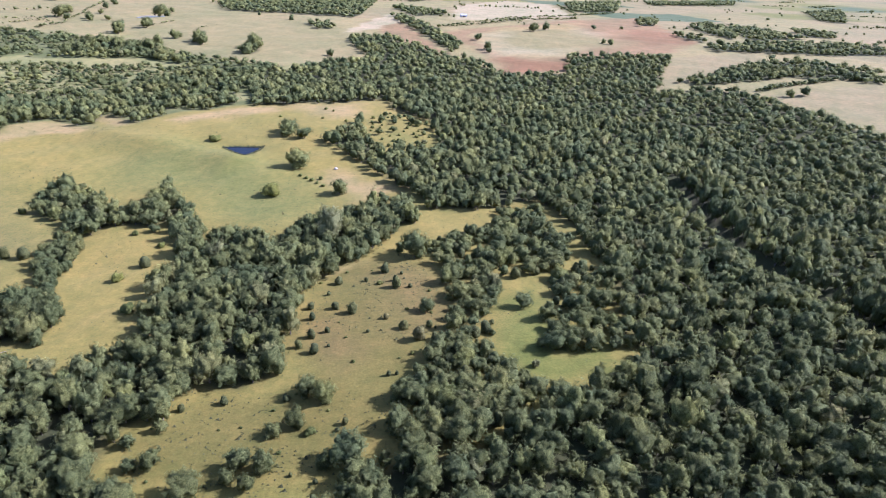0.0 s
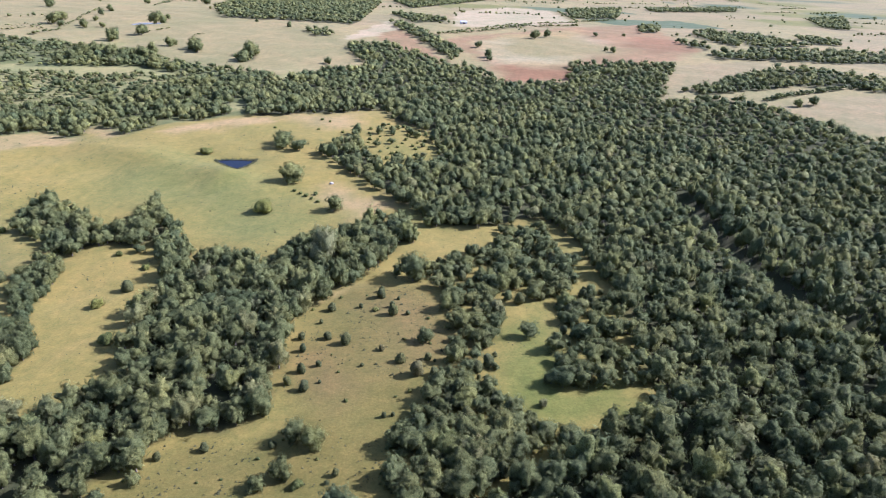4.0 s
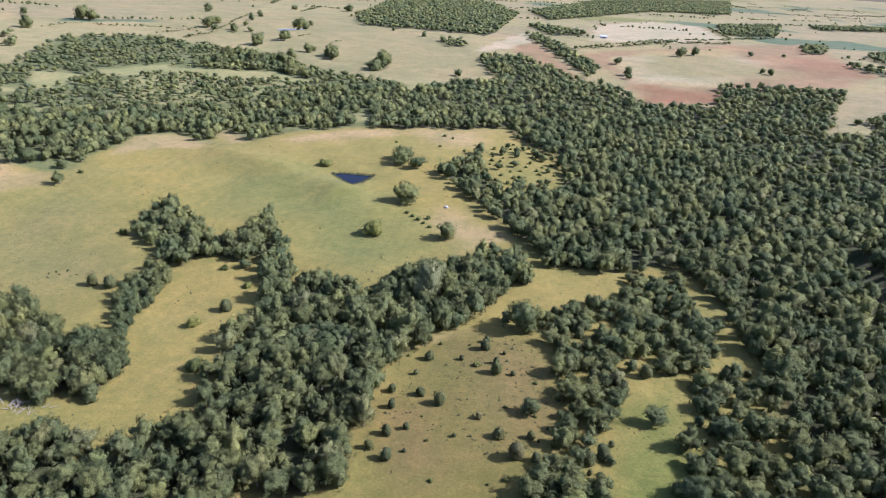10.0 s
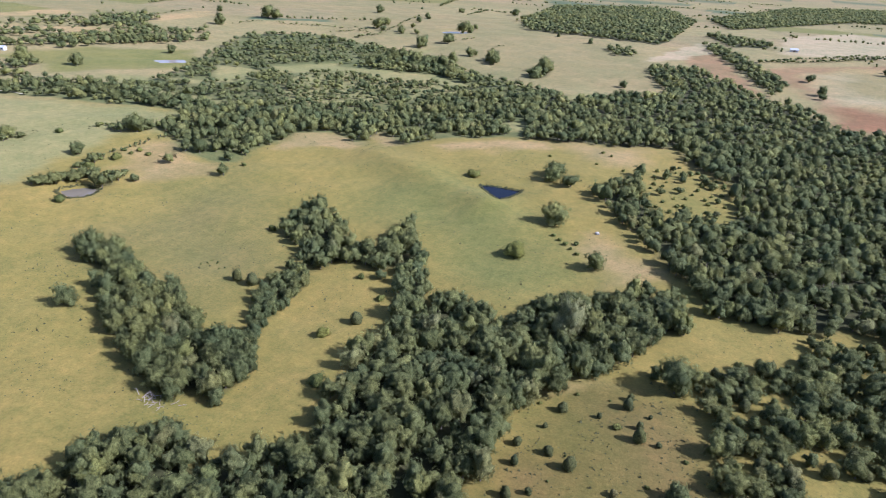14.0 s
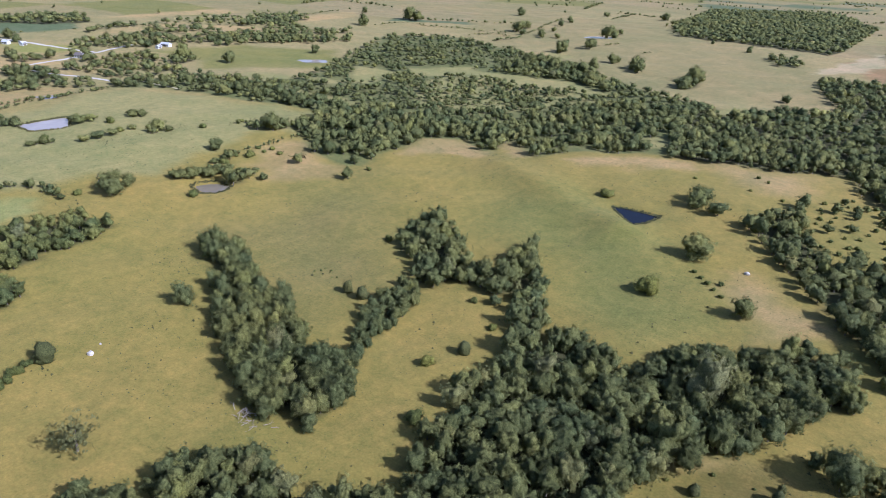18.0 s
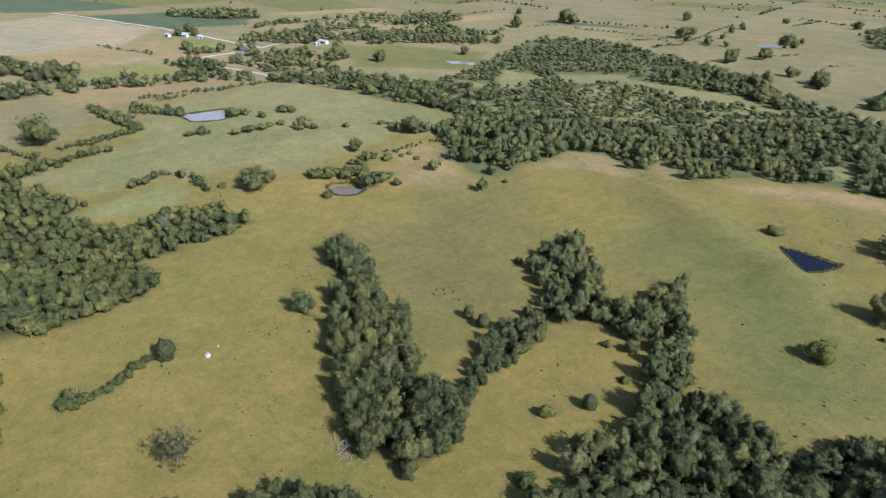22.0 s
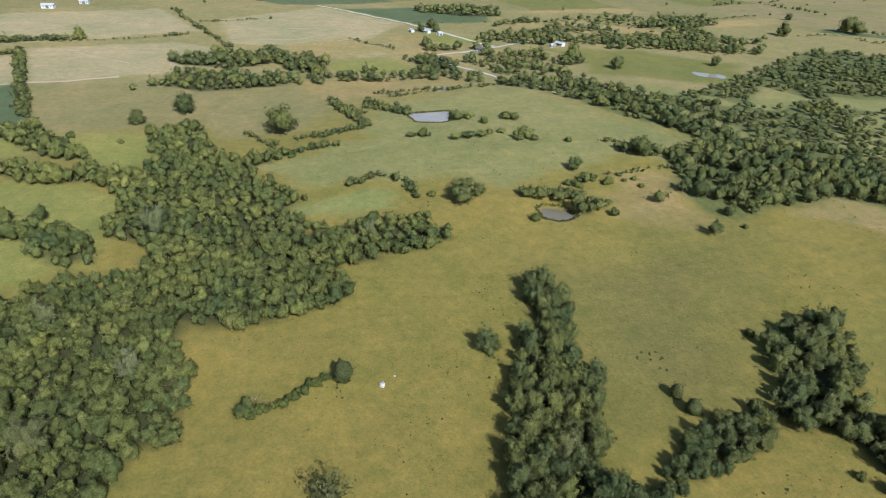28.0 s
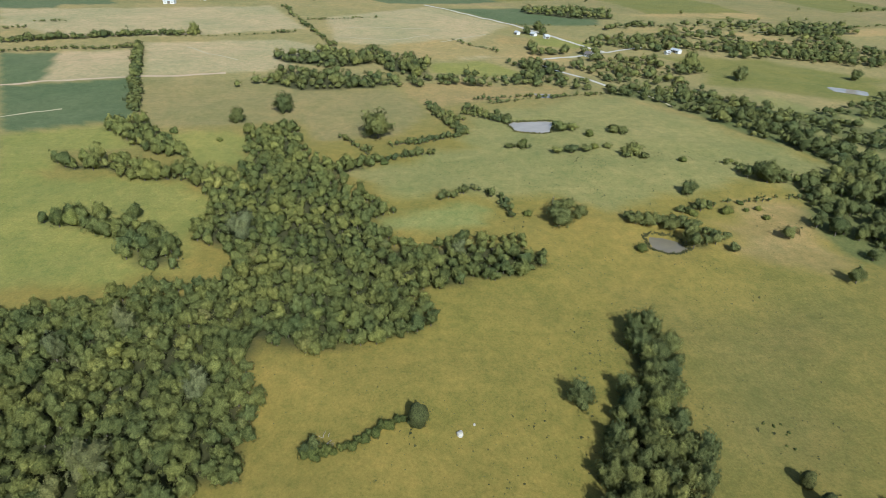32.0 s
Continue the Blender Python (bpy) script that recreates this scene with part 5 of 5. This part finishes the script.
building("barn", "long white barn with a pale tin roof", *BARN_SPOT, 20, 10, 5, 2.8, 1.4, TIN_ROOF, True)
building("barn", "low white shed beside the long barn", BARN_SPOT[0] + 6, BARN_SPOT[1] - 12, 110, 5.5, 3.6, 2.4, 1.2, TIN_ROOF, True)
building("farmhouse", "white farmhouse with a dark shingle roof among trees", *HOUSE_SPOT, 30, 7.5, 6, 3, 1.9, DARK_ROOF)
for k, (dx, dy, turn) in enumerate(((0, 0, 25), (14, 10, 115), (-8, -16, 25))):
    building("farm_building", "white farm building with a tin roof beside the gravel road", FARM_SPOT[0] + dx, FARM_SPOT[1] + dy, turn, 6.5 - k, 4.5, 2.6, 1.4, TIN_ROOF, k > 0)
building("barn", "small white barn beside the red field", *NORTH_BARN_SPOT, 10, 10, 6, 3.2, 1.8, TIN_ROOF, True)
for k, (x, y) in enumerate(GRAIN_SPOTS):
    building("farm_shed", "distant white farm shed on the plain", x, y, 80, 13 - 3 * k, 7, 3.6, 1.8, TIN_ROOF, True)


def boulder(x, y, size, flat, seed, label):
    rng = np.random.default_rng(seed)
    bm = bmesh.new()
    bmesh.ops.create_icosphere(bm, subdivisions=2, radius=1)
    for v in bm.verts:
        v.co *= 1 + 0.42 * noise.noise(v.co * 1.7 + Vector((seed, 0, 0))) + rng.uniform(-0.05, 0.05)
        v.co = Vector((v.co.x * size, v.co.y * size * 0.72, v.co.z * size * flat))
    me = bpy.data.meshes.new("boulder")
    bm.to_mesh(me)
    bm.free()
    me.materials.append(LIMESTONE)
    ob = tagged(new("boulder", me), label, "boulder")
    ob.location = (x, y, float(shaped(np.array([x]), np.array([y]))[0]) + size * flat * 0.55)
    return ob


boulder(-217, 164, 1.35, 0.55, 3, "large pale limestone boulder lying in the pasture")
boulder(-220.5, 169, 0.5, 0.6, 5, "small white stone in the pasture")
boulder(-63, 378, 1.2, 0.7, 8, "pale boulder in the dry grass near the wood")


def build_weeds():
    """Small dark weeds and tufts over the near pasture."""
    rng = np.random.default_rng(77)
    p = np.concatenate([rng.uniform((-420, 60), (90, 480), (42000, 2)), rng.uniform((-412, 205), (-366, 268), (500, 2)), rng.uniform((-90, 100), (15, 270), (9000, 2))])
    keep = np.array([noise.noise((x * 0.02, y * 0.02, 3.0)) + 0.5 * noise.noise((x * 0.09, y * 0.09, 7.0)) for x, y in p]) > rng.uniform(-0.25, 0.75, len(p))
    for outline, _ in WOODLANDS:
        keep &= ~inside(outline, p[:, 0], p[:, 1])
    for outline, _ in PONDS:
        keep &= ~inside(swollen(outline, 4), p[:, 0], p[:, 1])
    p = p[keep]
    z = shaped(p[:, 0], p[:, 1])
    s = rng.uniform(0.1, 0.34, len(p)) * np.where(rng.uniform(0, 1, len(p)) > 0.93, 2.0, 1.0)
    s = s * np.where(inside(MEADOW, p[:, 0], p[:, 1]), 1.25, 1.0)
    base = np.array([(-1, -0.6, -0.1), (1, -0.7, -0.1), (0, 1, -0.1), (0.1, 0, 1.1)])
    faces = np.array([(0, 1, 3), (1, 2, 3), (2, 0, 3)])
    co = base[None] * s[:, None, None] * rng.uniform(0.7, 1.3, (len(p), 4, 3)) + np.c_[p, z][:, None]
    fa = faces[None] + 4 * np.arange(len(p))[:, None, None]
    me = tree_mesh("weeds", co.reshape(-1, 3), fa.reshape(-1, 3), WEED)
    tagged(new("weeds", me), "scattered dark weeds and grass tufts over the pasture", "weeds", kind="stuff")


build_weeds()


def build_reeds(outline, seed):
    """A dark fringe of reeds and tall weeds along a pond's edge."""
    rng = np.random.default_rng(seed)
    p = np.array(outline, float)
    a, b = p, np.roll(p, -1, 0)
    per = np.maximum((np.hypot(*(b - a).T) * 6).astype(int), 1)
    at = np.concatenate([a[i] + (b[i] - a[i]) * rng.uniform(0, 1, (n, 1)) for i, n in enumerate(per)])
    out = at - p.mean(0)
    out /= np.hypot(out[:, 0], out[:, 1])[:, None]
    at = at + out * rng.uniform(0.9, 2.8, (len(at), 1)) + rng.normal(0, 0.25, at.shape)
    s = rng.uniform(0.35, 0.8, len(at))
    base = np.array([(-1, -0.6, -0.4), (1, -0.7, -0.4), (0, 1, -0.4), (0.1, 0, 1.3)])
    co = base[None] * s[:, None, None] * rng.uniform(0.7, 1.3, (len(at), 4, 3)) + np.c_[at, shaped(at[:, 0], at[:, 1])][:, None]
    fa = np.array([(0, 1, 3), (1, 2, 3), (2, 0, 3)])[None] + 4 * np.arange(len(at))[:, None, None]
    tagged(new("pond_reeds", tree_mesh("pond_reeds", co.reshape(-1, 3), fa.reshape(-1, 3), WEED)), "dark fringe of reeds round a farm pond", "reeds", kind="stuff")


for k in (0, 1, 2):
    build_reeds(PONDS[k][0], 60 + k)


def sticks(name, label, category, x, y, count, spread, length, seed):
    """A heap of dry branches, each a branch of its own."""
    rng = np.random.default_rng(seed)
    top = tagged(new(name), label, category)
    top.location = (x, y, float(shaped(np.array([x]), np.array([y]))[0]))
    for k in range(count):
        a = rng.uniform(0, 6.283)
        co, fa = trunk_shape(seed + k, float(rng.uniform(0.5, 1.0)) * length, 0.09, 3)
        me = tree_mesh("branch", co, fa, DRY_WOOD)
        ob = new("branch", me)
        ob.parent = top
        ob.matrix_basis = pose(float(rng.normal(0, spread)), float(rng.normal(0, spread * 0.45)), float(rng.uniform(0.1, 0.7)), float(rng.uniform(60, 95)), 0, math.degrees(a))
    return top


DRY_WOOD = make_plain("dry_wood", (0.2, 0.17, 0.13), (0.36, 0.31, 0.25), 3.0)
sticks("brush_pile", "pale heap of dry branches at the foot of the wood", "brush pile", *BRUSH_SPOT, 30, 4.0, 2.6, 5)
sticks("brush_pile", "small heap of dead branches beside the hedge", "brush pile", -216.5, 126, 9, 1.6, 2.0, 15)
stump = tagged(new("dead_trunk", tree_mesh("dead_trunk", *trunk_shape(9, 5.0, 0.22, 2), DRY_WOOD)), "bare dead trunk standing in the pasture", "dead tree")
stump.location = (*POLE_SPOT, float(shaped(np.array([POLE_SPOT[0]]), np.array([POLE_SPOT[1]]))[0]))
